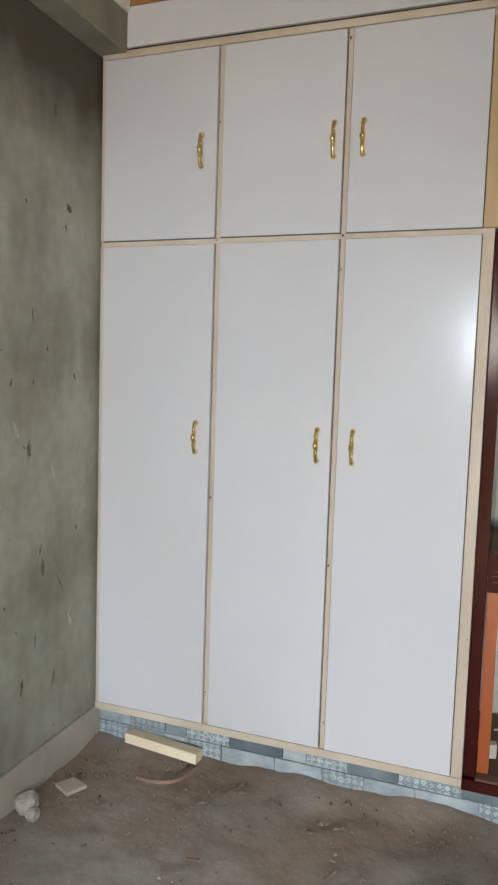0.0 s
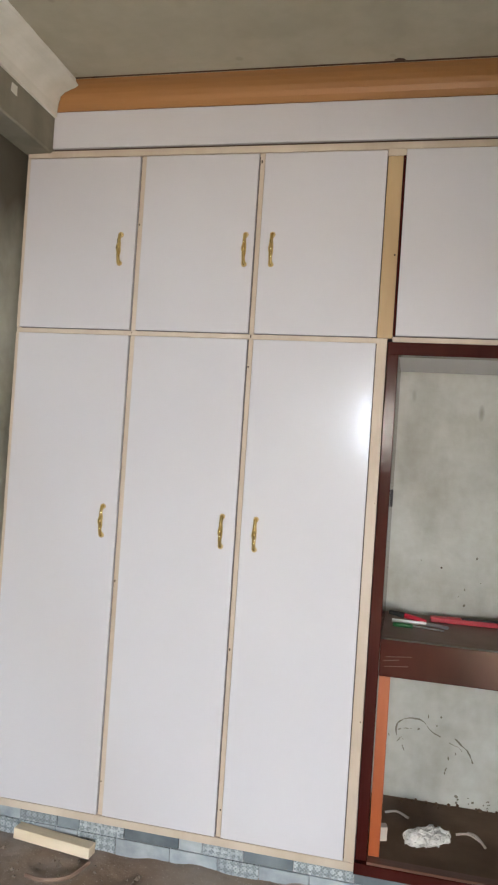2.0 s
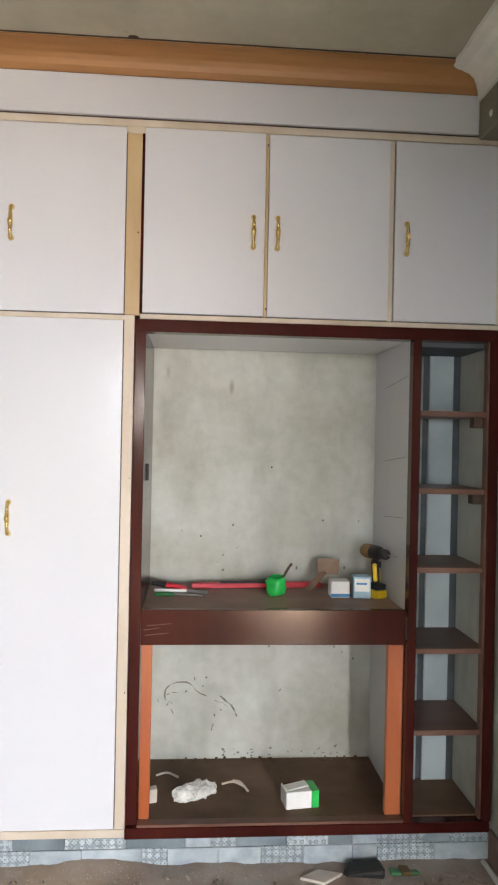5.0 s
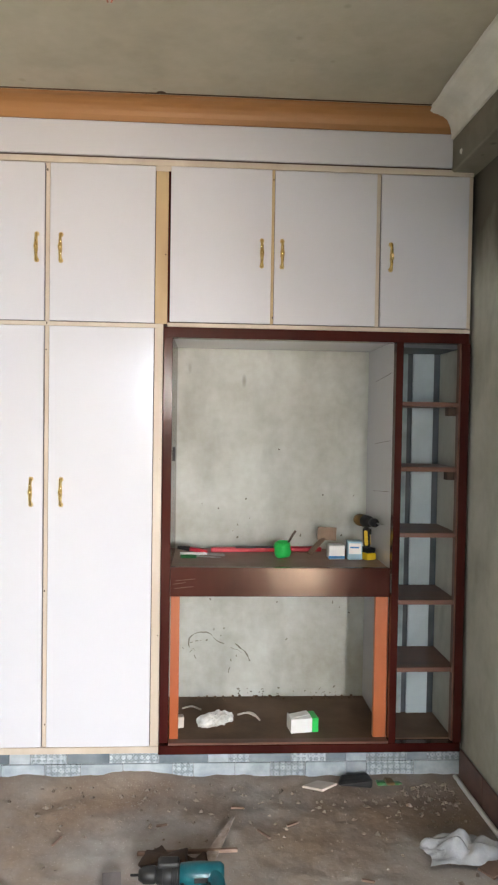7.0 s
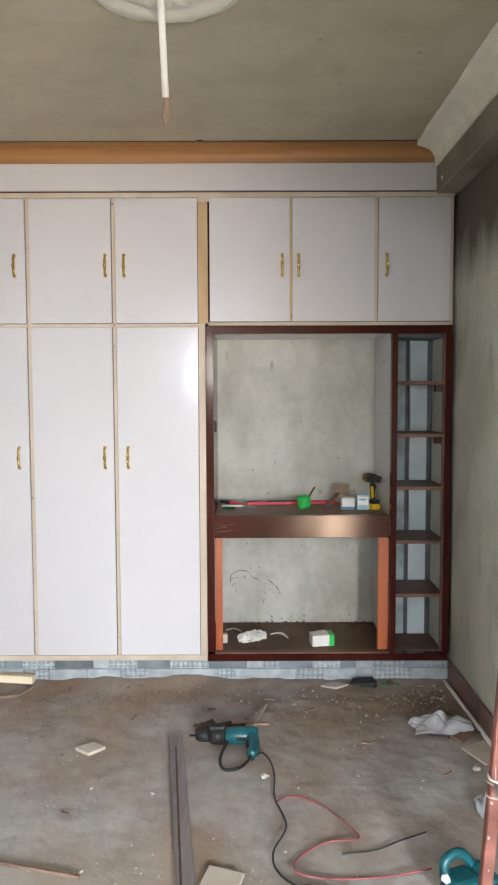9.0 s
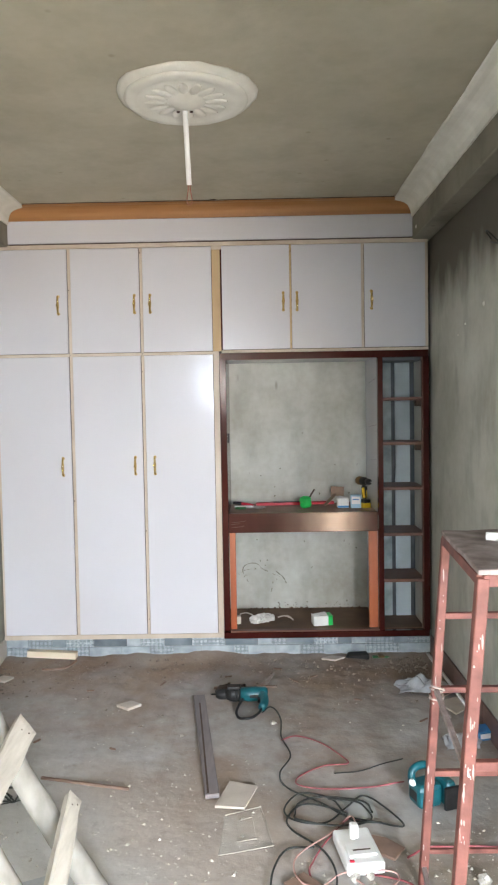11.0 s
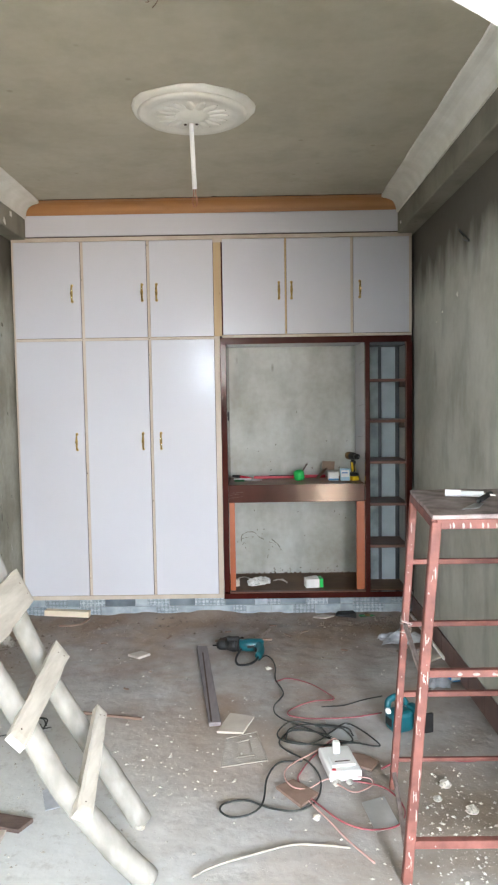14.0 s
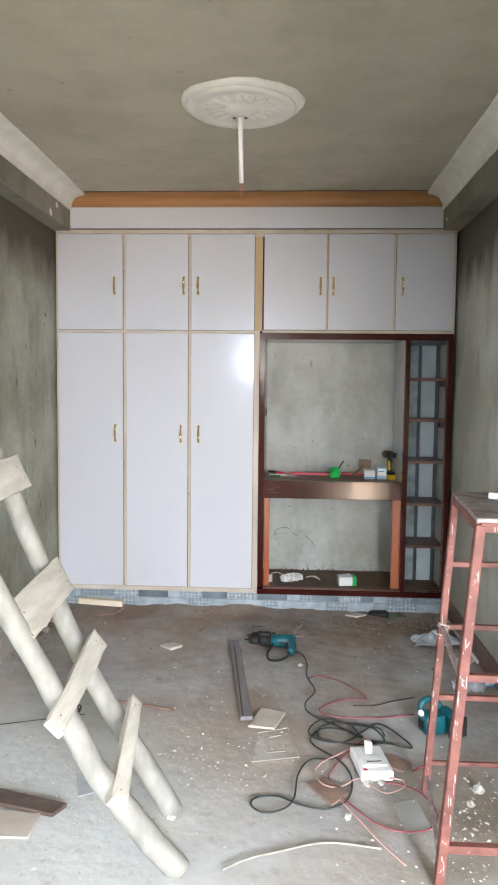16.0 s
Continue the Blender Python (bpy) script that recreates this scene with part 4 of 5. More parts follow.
def pole(points, r, thin, seed):
    """A crooked tapering pole with knots and flats."""
    b = tube(points, r, 14, 9, lambda t: 1 - (1 - thin) * min(1.0, t * 1.8))
    for v in b.verts:
        v.co += noise.noise_vector(v.co * 4 + Vector((seed, 0, 0))) * 0.005 + noise.noise_vector(v.co * 19) * 0.0032 + noise.noise_vector(v.co * 55) * 0.0012
    return b


def plank(a, b2, c, d, thick, seed, splinter=0.0):
    """A weathered board; a-b2 and c-d are the edges of its two ends, the face between them is the upper one."""
    a, b2, c, d = Vector(a), Vector(b2), Vector(c), Vector(d)
    n = (c - a).cross(b2 - a).normalized()
    if n.z < 0:
        n = -n
    nu, nv = 22, 7
    bm = bmesh.new()
    top, low = [], []
    for i in range(nu):
        u = i / (nu - 1)
        rt, rl = [], []
        for j in range(nv):
            v = j / (nv - 1)
            p = a.lerp(b2, v).lerp(c.lerp(d, v), u)
            along = (c - a).normalized()
            if i == nu - 1 or i == 0:
                p = p + along * (0.006 + (splinter if i else 0.0)) * noise.noise(Vector((v * 6, seed, i))) * 1.6
            edge = noise.noise(Vector((u * 5, j and 3.0, seed))) * 0.006 if j in (0, nv - 1) else 0
            p = p + (b2 - a).normalized() * edge
            dent = noise.noise(Vector((u * 9, v * 3, seed))) * 0.002
            rim = -0.005 if j in (0, nv - 1) or i in (0, nu - 1) else 0.0
            rt.append(bm.verts.new(p + n * (dent + rim)))
            rl.append(bm.verts.new(p - n * thick))
        top.append(rt)
        low.append(rl)
    for g in (top, low):
        for i in range(nu - 1):
            for j in range(nv - 1):
                bm.faces.new((g[i][j], g[i + 1][j], g[i + 1][j + 1], g[i][j + 1]))
    for i in range(nu - 1):
        for j in (0, nv - 1):
            bm.faces.new((top[i][j], top[i + 1][j], low[i + 1][j], low[i][j]))
    for j in range(nv - 1):
        for i in (0, nu - 1):
            bm.faces.new((top[i][j], top[i][j + 1], low[i][j + 1], low[i][j]))
    return bm


part("rail", pole([(1.352, -2.698, 0.0), (1.246, -2.69, 0.172), (1.075, -2.685, 0.458), (0.928, -2.68, 0.73), (0.787, -2.68, 1.06), (0.640, -2.68, 1.42), (0.42, -2.68, 1.95), (0.17, -2.68, 2.55)], 0.046, 0.85, 2.0), M_lime, ladder, smooth=True)
part("rail", pole([(1.425, -3.045, 0.0), (1.342, -3.08, 0.118), (1.222, -3.115, 0.296), (1.134, -3.135, 0.440), (1.006, -3.140, 0.680), (0.884, -3.140, 0.905), (0.632, -3.14, 1.37), (0.32, -3.14, 1.97), (0.05, -3.14, 2.49)], 0.049, 0.80, 5.0), M_lime, ladder, smooth=True)
_rungs = (((1.232, -3.235, 0.380), (1.280, -3.215, 0.345), (1.180, -2.660, 0.492), (1.219, -2.660, 0.452), 0.040, 1.0, 0.0),
          ((1.050, -3.320, 0.686), (1.098, -3.320, 0.640), (1.026, -2.680, 0.768), (1.078, -2.680, 0.700), 0.034, 2.0, 0.022),
          ((0.853, -3.150, 1.010), (0.944, -3.150, 0.887), (0.859, -2.630, 1.052), (0.927, -2.630, 0.918), 0.028, 3.0, 0.004),
          ((0.655, -3.24, 1.440), (0.735, -3.24, 1.325), (0.690, -2.620, 1.474), (0.752, -2.620, 1.345), 0.028, 4.0, 0.006))
for _r in _rungs:
    _rung = part("rung", plank(*_r), M_plank, ladder)
    _a, _b2, _c, _d = (Vector(q) for q in _r[:4])
    _up = (_c - _a).cross(_b2 - _a).normalized()
    _up = _up if _up.z > 0 else -_up
    for _u, _v in ((0.08, 0.4), (0.9, 0.35), (0.93, 0.7)):
        _q = _a.lerp(_b2, _v).lerp(_c.lerp(_d, _v), _u)
        _n = lathe([(0.0028, -0.004), (0.0028, 0.0012)], 8)
        bmesh.ops.transform(_n, matrix=Matrix.Translation(_q) @ Vector((0, 0, 1)).rotation_difference(_up).to_matrix().to_4x4(), verts=_n.verts)
        part("nail", _n, M_gap, _rung, "dark nail head")

# ---- red oxide steel trestle ----
trestle = thing("steel_trestle", "red oxide painted steel trestle with paint splashes", "trestle", (2.7, -2.76, 0))
T = {"fl": ((2.424, -2.46, 0), (2.516, -2.46, 1.30)), "nl": ((2.358, -3.07, 0), (2.460, -3.07, 1.30)), "fr": ((3.036, -2.46, 0), (3.010, -2.46, 1.30)), "nr": ((3.036, -3.07, 0), (3.010, -3.07, 1.30))}


def on_leg(k, z):
    a, b = Vector(T[k][0]), Vector(T[k][1])
    return a.lerp(b, z / 1.30)


for _k, (_a, _b2) in T.items():
    part("leg", bar(_a, _b2, 0.034 if _k[0] == "n" else 0.030, None, 0.003, up=(0, 1, 0)), M_rust, trestle)
for _a, _b2, _z, _w in (("nl", "nr", 0.765, 0.026), ("nl", "nr", 0.145, 0.03), ("fl", "fr", 1.015, 0.022), ("fl", "fr", 0.742, 0.022), ("fl", "fr", 0.430, 0.022), ("nr", "fr", 0.742, 0.016)):
    part("cross_bar", bar(on_leg(_a, _z), on_leg(_b2, _z), _w, None, 0.002), M_rust, trestle)
for _a, _b2, _z in (("fl", "fr", 0.134), ("nl", "fl", 0.075), ("nr", "fr", 0.075), ("nl", "fl", 0.742)):
    part("side_bar", bar(on_leg(_a, _z), on_leg(_b2, _z), 0.017, None, 0.002), M_rust if _z > 0.1 and _b2 == "fr" else M_deck, trestle, "dust-covered bar")
for _a, _b2 in (("nl", "nr"), ("fl", "fr"), ("nl", "fl"), ("nr", "fr")):
    part("top_rail", bar(on_leg(_a, 1.292), on_leg(_b2, 1.292), 0.030, 0.034, 0.002), M_rust, trestle)
_dk = prism([(2.445, -3.085), (3.030, -3.085), (3.030, -2.447), (2.502, -2.447)], 1.309, 1.325, 0.003)
bmesh.ops.subdivide_edges(_dk, edges=[e for e in _dk.edges if e.calc_length() > 0.2], cuts=10, use_grid_fill=True)
part("deck", rough_up(_dk, 0.004, 9), M_deck, trestle, "dusty splashed deck board")
_kn = tube([(2.481 + 0.026 * math.cos(k * 1.9), -2.46 + 0.026 * math.sin(k * 1.9), 0.742 + 0.022 * math.sin(k * 0.9) - 0.002 * k) for k in range(13)], 0.004, 6, 5)
part("wire_knot", _kn, M_splash, trestle, "pale wire knotted round the leg", smooth=True)
_r2 = random.Random(9)


def splash(x0, x1, y0, y1, z0, z1):
    """A thin dried run of paint."""
    b = bmesh.new()
    bmesh.ops.create_icosphere(b, subdivisions=2, radius=1)
    c = Vector(((x0 + x1) / 2, (y0 + y1) / 2, (z0 + z1) / 2))
    for v in b.verts:
        w = 1 + 0.5 * noise.noise(Vector((c.x * 90, v.co.z * 2.5, c.z * 40)))
        v.co = c + Vector((v.co.x * (x1 - x0) * 0.5 * w + 0.0015 * noise.noise(Vector((v.co.z * 2, c.z * 30, 0))), v.co.y * (y1 - y0) * 0.5, v.co.z * (z1 - z0) * 0.5))
    part("paint_splash", b, M_splash, trestle, "pale paint splash")


for _i in range(64):
    _k = "fl" if _i % 4 == 0 else "nl"
    _z = _r2.uniform(0.05, 1.24)
    _p = on_leg(_k, _z)
    _w = 0.017 if _k == "nl" else 0.015
    _h = 0.006 + 0.05 * _r2.random() ** 2
    _x = _p.x + _r2.uniform(-0.015, 0.008)
    splash(_x, _x + _r2.uniform(0.002, 0.007), _p.y - _w - 0.0009, _p.y - _w + 0.002, _z - _h / 2, _z + _h / 2)
for _i in range(8):
    _x = 2.49 + 0.03 * _i + _r2.uniform(-0.014, 0.014)
    splash(_x, _x + _r2.uniform(0.004, 0.010), -3.0878, -3.084, 1.276, 1.276 + _r2.uniform(0.015, 0.03))
for _i in range(16):
    _x, _z = _r2.uniform(2.45, 2.95), _r2.choice((0.765, 0.765, 0.145))
    splash(_x, _x + _r2.uniform(0.006, 0.03), -3.0838 if _z > 0.5 else -3.0858, -3.081, _z - 0.008, _z + _r2.uniform(-0.004, 0.010))
_t = thing("sealant_tube", "white plastic sealant tube lying on the trestle deck", "tube", (2.66, -2.70, 1.3265))
part("barrel", tube([(2.600, -2.655, 1.340), (2.655, -2.680, 1.340)], 0.014, 14, 2), M_whitep, _t, smooth=True)
part("barrel", tube([(2.655, -2.680, 1.340), (2.735, -2.715, 1.340)], 0.012, 14, 2), M_whitep, _t, smooth=True)
part("nozzle", tube([(2.735, -2.715, 1.340), (2.775, -2.733, 1.338)], 0.006, 10, 2, lambda t: 1 - 0.5 * t), M_whitep, _t, smooth=True)
_t = thing("trowel", "flat grey steel trowel lying on the trestle deck", "trowel", (2.62, -2.93, 1.3255))
part("blade", prism([(2.575, -2.985), (2.640, -2.965), (2.690, -2.86), (2.660, -2.85)], 1.3262, 1.3290), M_steel, _t)
part("handle", bar((2.668, -2.865, 1.338), (2.775, -2.675, 1.338), 0.018, None, 0.005), M_black, _t, "black handle")

# ---- tools and rubbish on the floor ----


def rotary_hammer():
    d = thing("hammer_drill", "teal and black corded hammer drill lying on the floor", "power drill", (1.715, -0.757, 0.008), rz=0)

    def along(profile, x, y, z):
        b = lathe(profile, 18)
        bmesh.ops.transform(b, matrix=Matrix.Translation((x, y, z)) @ Matrix.Rotation(radians(-90), 4, "Y"), verts=b.verts)
        return b
    part("body", along([(0.030, -0.16), (0.041, -0.145), (0.043, -0.05), (0.038, 0.0), (0.030, 0.004)], 0, 0.0, 0.045), M_teal, d, "teal plastic motor housing", local=True, smooth=True)
    part("gearbox", along([(0.041, 0.004), (0.043, 0.05), (0.033, 0.085), (0.028, 0.09)], 0, 0.0, 0.045), M_black, d, "black gearbox", local=True, smooth=True)
    part("chuck", along([(0.027, 0.09), (0.031, 0.097), (0.030, 0.135), (0.018, 0.155), (0.005, 0.152), (0.005, 0.185)], 0, 0.0, 0.045), M_black, d, "black chuck", local=True, smooth=True)
    part("handle", tube([(0.115, 0.0, 0.05), (0.135, -0.05, 0.043), (0.137, -0.12, 0.036), (0.122, -0.170, 0.030)], 0.025, 12, 6, lambda t: 1.25 - 0.35 * t), M_teal, d, "teal rear grip", local=True, smooth=True)
    part("side_handle", tube([(0.010, -0.03, 0.030), (-0.018, -0.11, 0.012), (-0.024, -0.195, 0.008), (-0.002, -0.262, 0.008), (0.060, -0.255, 0.008), (0.105, -0.20, 0.012), (0.125, -0.155, 0.025)], 0.0075, 8), M_black, d, "black loop of flex", local=True, smooth=True)
    part("trigger", box(0.098, 0.116, -0.10, -0.055, 0.03, 0.05, 0.003), M_black, d, "black trigger", local=True)
    part("vent", box(0.05, 0.10, -0.044, -0.038, 0.035, 0.055, 0.002), M_black, d, "black vent slots", local=True)
    for k in range(4):
        part("gear_rib", along([(0.0435 - 0.001 * k, 0.010 + 0.018 * k), (0.0455 - 0.001 * k, 0.013 + 0.018 * k), (0.0435 - 0.001 * k, 0.018 + 0.018 * k)], 0, 0.0, 0.045), M_black, d, "black cooling rib", local=True, smooth=True)
    part("gear_cap", box(-0.085, -0.005, -0.02, 0.03, 0.075, 0.098, 0.008, segments=2), M_black, d, "black depth-stop collar", local=True)


rotary_hammer()
_o = thing("steel_knife", "long dull steel knife pointing away behind the drill", "knife", (1.86, -0.47, 0.006))
part("blade", rough_up(prism([(1.780, -0.64), (1.835, -0.655), (1.932, -0.31), (1.922, -0.305)], 0.012, 0.020, 0.001), 0.003, 20), M_splash, _o)
_o = thing("wood_stick", "thin dark brown stick lying behind the hammer drill", "stick", (1.735, -0.565, 0.01))
part("stick", rough_up(bar((1.535, -0.56, 0.016), (1.935, -0.548, 0.014), 0.018, 0.014, 0.003), 0.004, 20), M_board, _o)
for _x, _y, _sx, _sy, _h in ((1.655, -0.625, 0.085, 0.045, 0.045), (1.755, -0.635, 0.07, 0.035, 0.032)):
    _o = thing("dark_rag", "dark brown rag heaped behind the hammer drill", "rag", (_x, _y, 0.006), "rags")
    _b = box(-_sx, _sx, -_sy, _sy, 0.003, _h, 0.012, segments=2)
    bmesh.ops.subdivide_edges(_b, edges=_b.edges[:], cuts=3, use_grid_fill=True)
    for _v in _b.verts:
        _v.co += noise.noise_vector(_v.co * 22 + Vector((_x, 0, 0))) * 0.028
        _v.co.z = max(0.002, _v.co.z)
    part("cloth", _b, M_gap, _o, local=True, smooth=True)


def cable(name, label, pts, r, material, z=0.010, seed=1):
    q = random.Random(seed)
    c = thing(name, label, "cable", (*pts[0], 0))
    part("flex", tube([(x, y, ridge(x, y) + z + q.uniform(0, 0.012)) for x, y in pts], r, 8, 7), material, c, smooth=True)


BLACK_A = [(1.84, -0.93), (1.885, -0.86), (1.925, -0.93), (1.945, -1.06), (1.94, -1.25), (1.98, -1.46), (1.92, -1.64), (1.95, -1.78), (2.1, -1.9), (2.19, -2.0), (2.31, -2.07), (2.43, -2.09), (2.36, -1.93), (2.29, -1.84), (2.21, -1.94), (2.1, -2.07), (1.97, -2.04), (1.93, -1.96), (2.01, -1.83), (2.15, -1.87), (2.21, -2.03), (2.34, -2.07)]
BLACK_B = [(2.2, -2.01), (2.12, -1.95), (2.01, -1.91), (1.94, -2.02), (1.96, -2.13), (2.07, -2.26), (2.11, -2.4), (2.08, -2.56), (1.99, -2.64), (1.88, -2.62), (1.78, -2.56), (1.69, -2.57), (1.67, -2.63), (1.72, -2.68), (1.8, -2.66), (1.85, -2.58), (1.87, -2.39), (1.93, -2.25), (2.04, -2.24)]
RED_A = [(1.94, -1.28), (2.02, -1.24), (2.14, -1.31), (2.23, -1.46), (2.26, -1.55), (2.14, -1.56), (2.02, -1.65), (2.0, -1.75), (2.12, -1.78), (2.33, -1.77), (2.5, -1.74)]
RED_B = [(2.25, -2.04), (2.2, -2.03), (2.09, -2.2), (2.03, -2.32), (2.01, -2.39), (2.04, -2.51), (2.1, -2.63), (2.17, -2.73), (2.26, -2.78), (2.37, -2.76), (2.42, -2.71), (2.44, -2.63), (2.42, -2.53), (2.37, -2.45), (2.26, -2.41), (2.15, -2.4)]
PINK = [(2.23, -2.11), (2.21, -2.03), (2.11, -2.16), (1.98, -2.29), (1.95, -2.38), (1.98, -2.47), (2.05, -2.47), (2.13, -2.41), (2.23, -2.4), (2.33, -2.41), (2.33, -2.47), (2.25, -2.51), (2.18, -2.45)]
CORD = [(1.59, -3.05), (1.67, -2.99), (1.81, -2.92), (1.96, -2.86), (2.08, -2.86), (2.18, -2.89)]
cable("drill_cable", "black rubber cable running from the hammer drill in loose loops", BLACK_A, 0.0040, M_cableb, 0.007, 1)
cable("extension_cable", "black rubber extension cable in wide loops on the floor", BLACK_B, 0.0043, M_cableb, 0.007, 2)
cable("red_cable", "dusty red flex running to the grinder", RED_A, 0.0036, M_cabler, 0.006, 3)
cable("red_cable", "dusty red flex looped round the socket block", RED_B, 0.0036, M_cabler, 0.006, 4)
cable("pink_cable", "dusty pink flex leading to the socket block", PINK, 0.0034, M_cablep, 0.012, 5)
cable("red_cable", "dusty red flex lying straight across the screed", [(2.02, -2.50), (2.066, -2.609), (2.12, -2.72), (2.176, -2.828), (2.26, -2.97)], 0.004, M_cablep, 0.004, 12)
cable("pale_cord", "pale dusty cord lying across the screed", CORD, 0.0045, M_cordw, 0.004, 6)
cable("extension_cable", "black rubber cable coiled in tight loops on the floor", [(2.13 + 0.18 * math.cos(k * 0.8) + 0.03 * math.sin(k * 2.1), -2.0 + 0.11 * math.sin(k * 0.8) + 0.015 * (k % 3)) for k in range(11)], 0.0042, M_cableb, 0.014, 9)
cable("thin_cable", "thin dark wire trailing over the pale screed", [(0.30, -2.02), (0.48, -1.95), (0.62, -1.90), (0.74, -1.84)], 0.003, M_cableb, 0.004, 10)
cable("thin_cable", "thin dark flex on the floor beside the grinder", [(2.184, -1.64), (2.314, -1.61), (2.423, -1.56), (2.542, -1.5)], 0.003, M_cableb, 0.004, 7)
cable("red_cable", "dusty red flex lying under the trestle", [(2.401, -2.3), (2.491, -2.25), (2.591, -2.23), (2.691, -2.24), (2.831, -2.24), (3.010, -2.2)], 0.0042, M_cabler, 0.005, 8)


def socket_block():
    s = thing("socket_block", "white plastic multi-socket extension block with a plug in it", "extension socket", (2.208, -2.285, 0.006), rz=8)
    part("casing", box(-0.075, 0.075, -0.125, 0.115, 0.0, 0.048, 0.010, segments=2), M_whitep, s, local=True)
    part("step", box(-0.055, 0.055, -0.085, -0.005, 0.048, 0.060, 0.004), M_whitep, s, local=True)
    for y in (-0.055, 0.0):
        part("socket_slot", box(-0.035, 0.035, y - 0.004, y + 0.004, 0.0602 if y < 0 else 0.0503, 0.0612 if y < 0 else 0.0513), M_gap, s, "dark socket slots", local=True)
    part("plug", rough_up(box(-0.020, 0.016, 0.030, 0.066, 0.048, 0.105, 0.009, segments=2), 0.003, 20), M_whitep, s, "cream plug standing in the block", local=True)
    part("switch", box(-0.060, -0.042, -0.112, -0.098, 0.048, 0.053, 0.002), M_redp, s, "red switch", local=True)


socket_block()


def grinder():
    g = thing("power_saw", "teal power saw lying on the floor beside the trestle", "power saw", (2.575, -1.90, 0.006), rz=20)
    part("motor", rough_up(box(-0.075, 0.045, -0.055, 0.055, 0.0, 0.105, 0.022, segments=2), 0.004, 10), M_teal, g, "teal plastic motor housing", local=True)
    part("front_plate", box(0.046, 0.10, -0.075, 0.045, 0.0, 0.115, 0.018, segments=2), M_teal, g, "teal gear cover", local=True)
    part("base_plate", box(0.03, 0.13, -0.095, -0.078, 0.0, 0.10, 0.003), M_black, g, "black base plate", local=True)
    part("handle", tube([(-0.07, 0.02, 0.09), (-0.06, 0.03, 0.145), (0.0, 0.03, 0.16), (0.04, 0.02, 0.12)], 0.017, 10), M_teal, g, "teal grip", local=True, smooth=True)
    part("vent", box(-0.077, -0.074, -0.03, 0.03, 0.03, 0.07, 0.001), M_black, g, "black vent", local=True)
    part("tag", rough_up(box(-0.10, -0.076, -0.025, 0.0, 0.10, 0.130, 0.006), 0.008, 30), M_paper, g, "white taped cable end", local=True)


grinder()


def slab(name, label, category, outline, h, material, bevel=0.002, z=0.003):
    cx, cy = sum(p[0] for p in outline) / len(outline), sum(p[1] for p in outline) / len(outline)
    t = thing(name, label, category, (cx, cy, ridge(cx, cy)))
    part("slab", prism([(x - cx, y - cy) for x, y in outline], z, z + h, bevel), material, t, local=True)
    return t


_s = slab("timber_strip", "long grey grooved timber strip lying on the floor", "timber strip", [(1.418, -0.695), (1.488, -0.69), (1.638, -1.845), (1.574, -1.855)], 0.022, M_strip)
part("groove", bar((-0.062, 0.45, 0.0255), (0.057, -0.57, 0.0255), 0.009, 0.002, 0), M_gap, _s, "dark groove", local=True)
slab("tile_piece", "beige broken tile piece lying on the screed", "tile piece", [(1.620, -1.925), (1.755, -1.942), (1.812, -1.757), (1.680, -1.708)], 0.012, M_shard)
_c = thing("clear_sheet", "clear plastic box lid lying on the screed", "plastic lid", (1.759, -2.10, 0.004))
_lid = prism([(-0.102, -0.180), (0.118, -0.120), (0.068, 0.172), (-0.088, 0.105)], 0.002, 0.005)
part("sheet", _lid, M_clear, _c, local=True).visible_shadow = False
for _p, _q in (((-0.102, -0.180), (0.118, -0.120)), ((0.118, -0.120), (0.068, 0.172)), ((0.068, 0.172), (-0.088, 0.105)), ((-0.088, 0.105), (-0.102, -0.180)), ((-0.03, -0.09), (0.05, -0.07)), ((0.05, -0.07), (0.03, 0.09)), ((0.03, 0.09), (-0.03, 0.06)), ((-0.03, 0.06), (-0.03, -0.09))):
    part("rim", bar((*_p, 0.007), (*_q, 0.007), 0.002, 0.003, 0), M_cordw, _c, "milky raised rim", local=True)
slab("board_piece", "small square of raw brown board on the screed", "board offcut", [(1.908, -2.455), (2.010, -2.61), (2.094, -2.51), (1.988, -2.392)], 0.014, M_board)
slab("board_piece", "small dark brown board offcut beside the socket block", "board offcut", [(2.270, -2.150), (2.284, -2.274), (2.350, -2.318), (2.402, -2.243), (2.340, -2.175)], 0.012, M_board)
slab("dark_plank", "dark brown plank offcut on the gritty screed", "plank", [(0.330, -2.525), (0.906, -2.690), (0.868, -2.768), (0.325, -2.630)], 0.018, M_plankd)
slab("tile_piece", "cream tile piece lying beside the dark plank", "tile piece", [(0.560, -2.80), (0.657, -2.745), (0.815, -2.752), (0.818, -2.912), (0.640, -2.92)], 0.010, M_shard)
slab("paper_scrap", "grey paper scrap on the screed under the ladder", "paper scrap", [(0.87, -2.45), (1.00, -2.39), (1.06, -2.54), (0.93, -2.61)], 0.003, M_bag, 0)
slab("tile_shard", "small pale tile shard on the bare floor", "tile shard", [(0.964, -0.80), (1.044, -0.74), (1.114, -0.79), (1.045, -0.86)], 0.016, M_shard)
slab("tile_shard", "pale cardboard shard on the floor beside the plinth", "shard", [(2.26, -0.06), (2.34, -0.01), (2.43, -0.04), (2.35, -0.10)], 0.012, M_shard)
slab("tile_shard", "pale tile shard on the earth beside the skirting", "tile shard", [(0.069, -0.37), (0.108, -0.30), (0.189, -0.33), (0.150, -0.41)], 0.014, M_shard)
slab("grey_patch", "thin grey plastic sheet scrap under the cables", "plastic scrap", [(2.188, -1.775), (2.323, -1.765), (2.335, -2.01), (2.207, -2.045)], 0.002, M_greyp, 0)
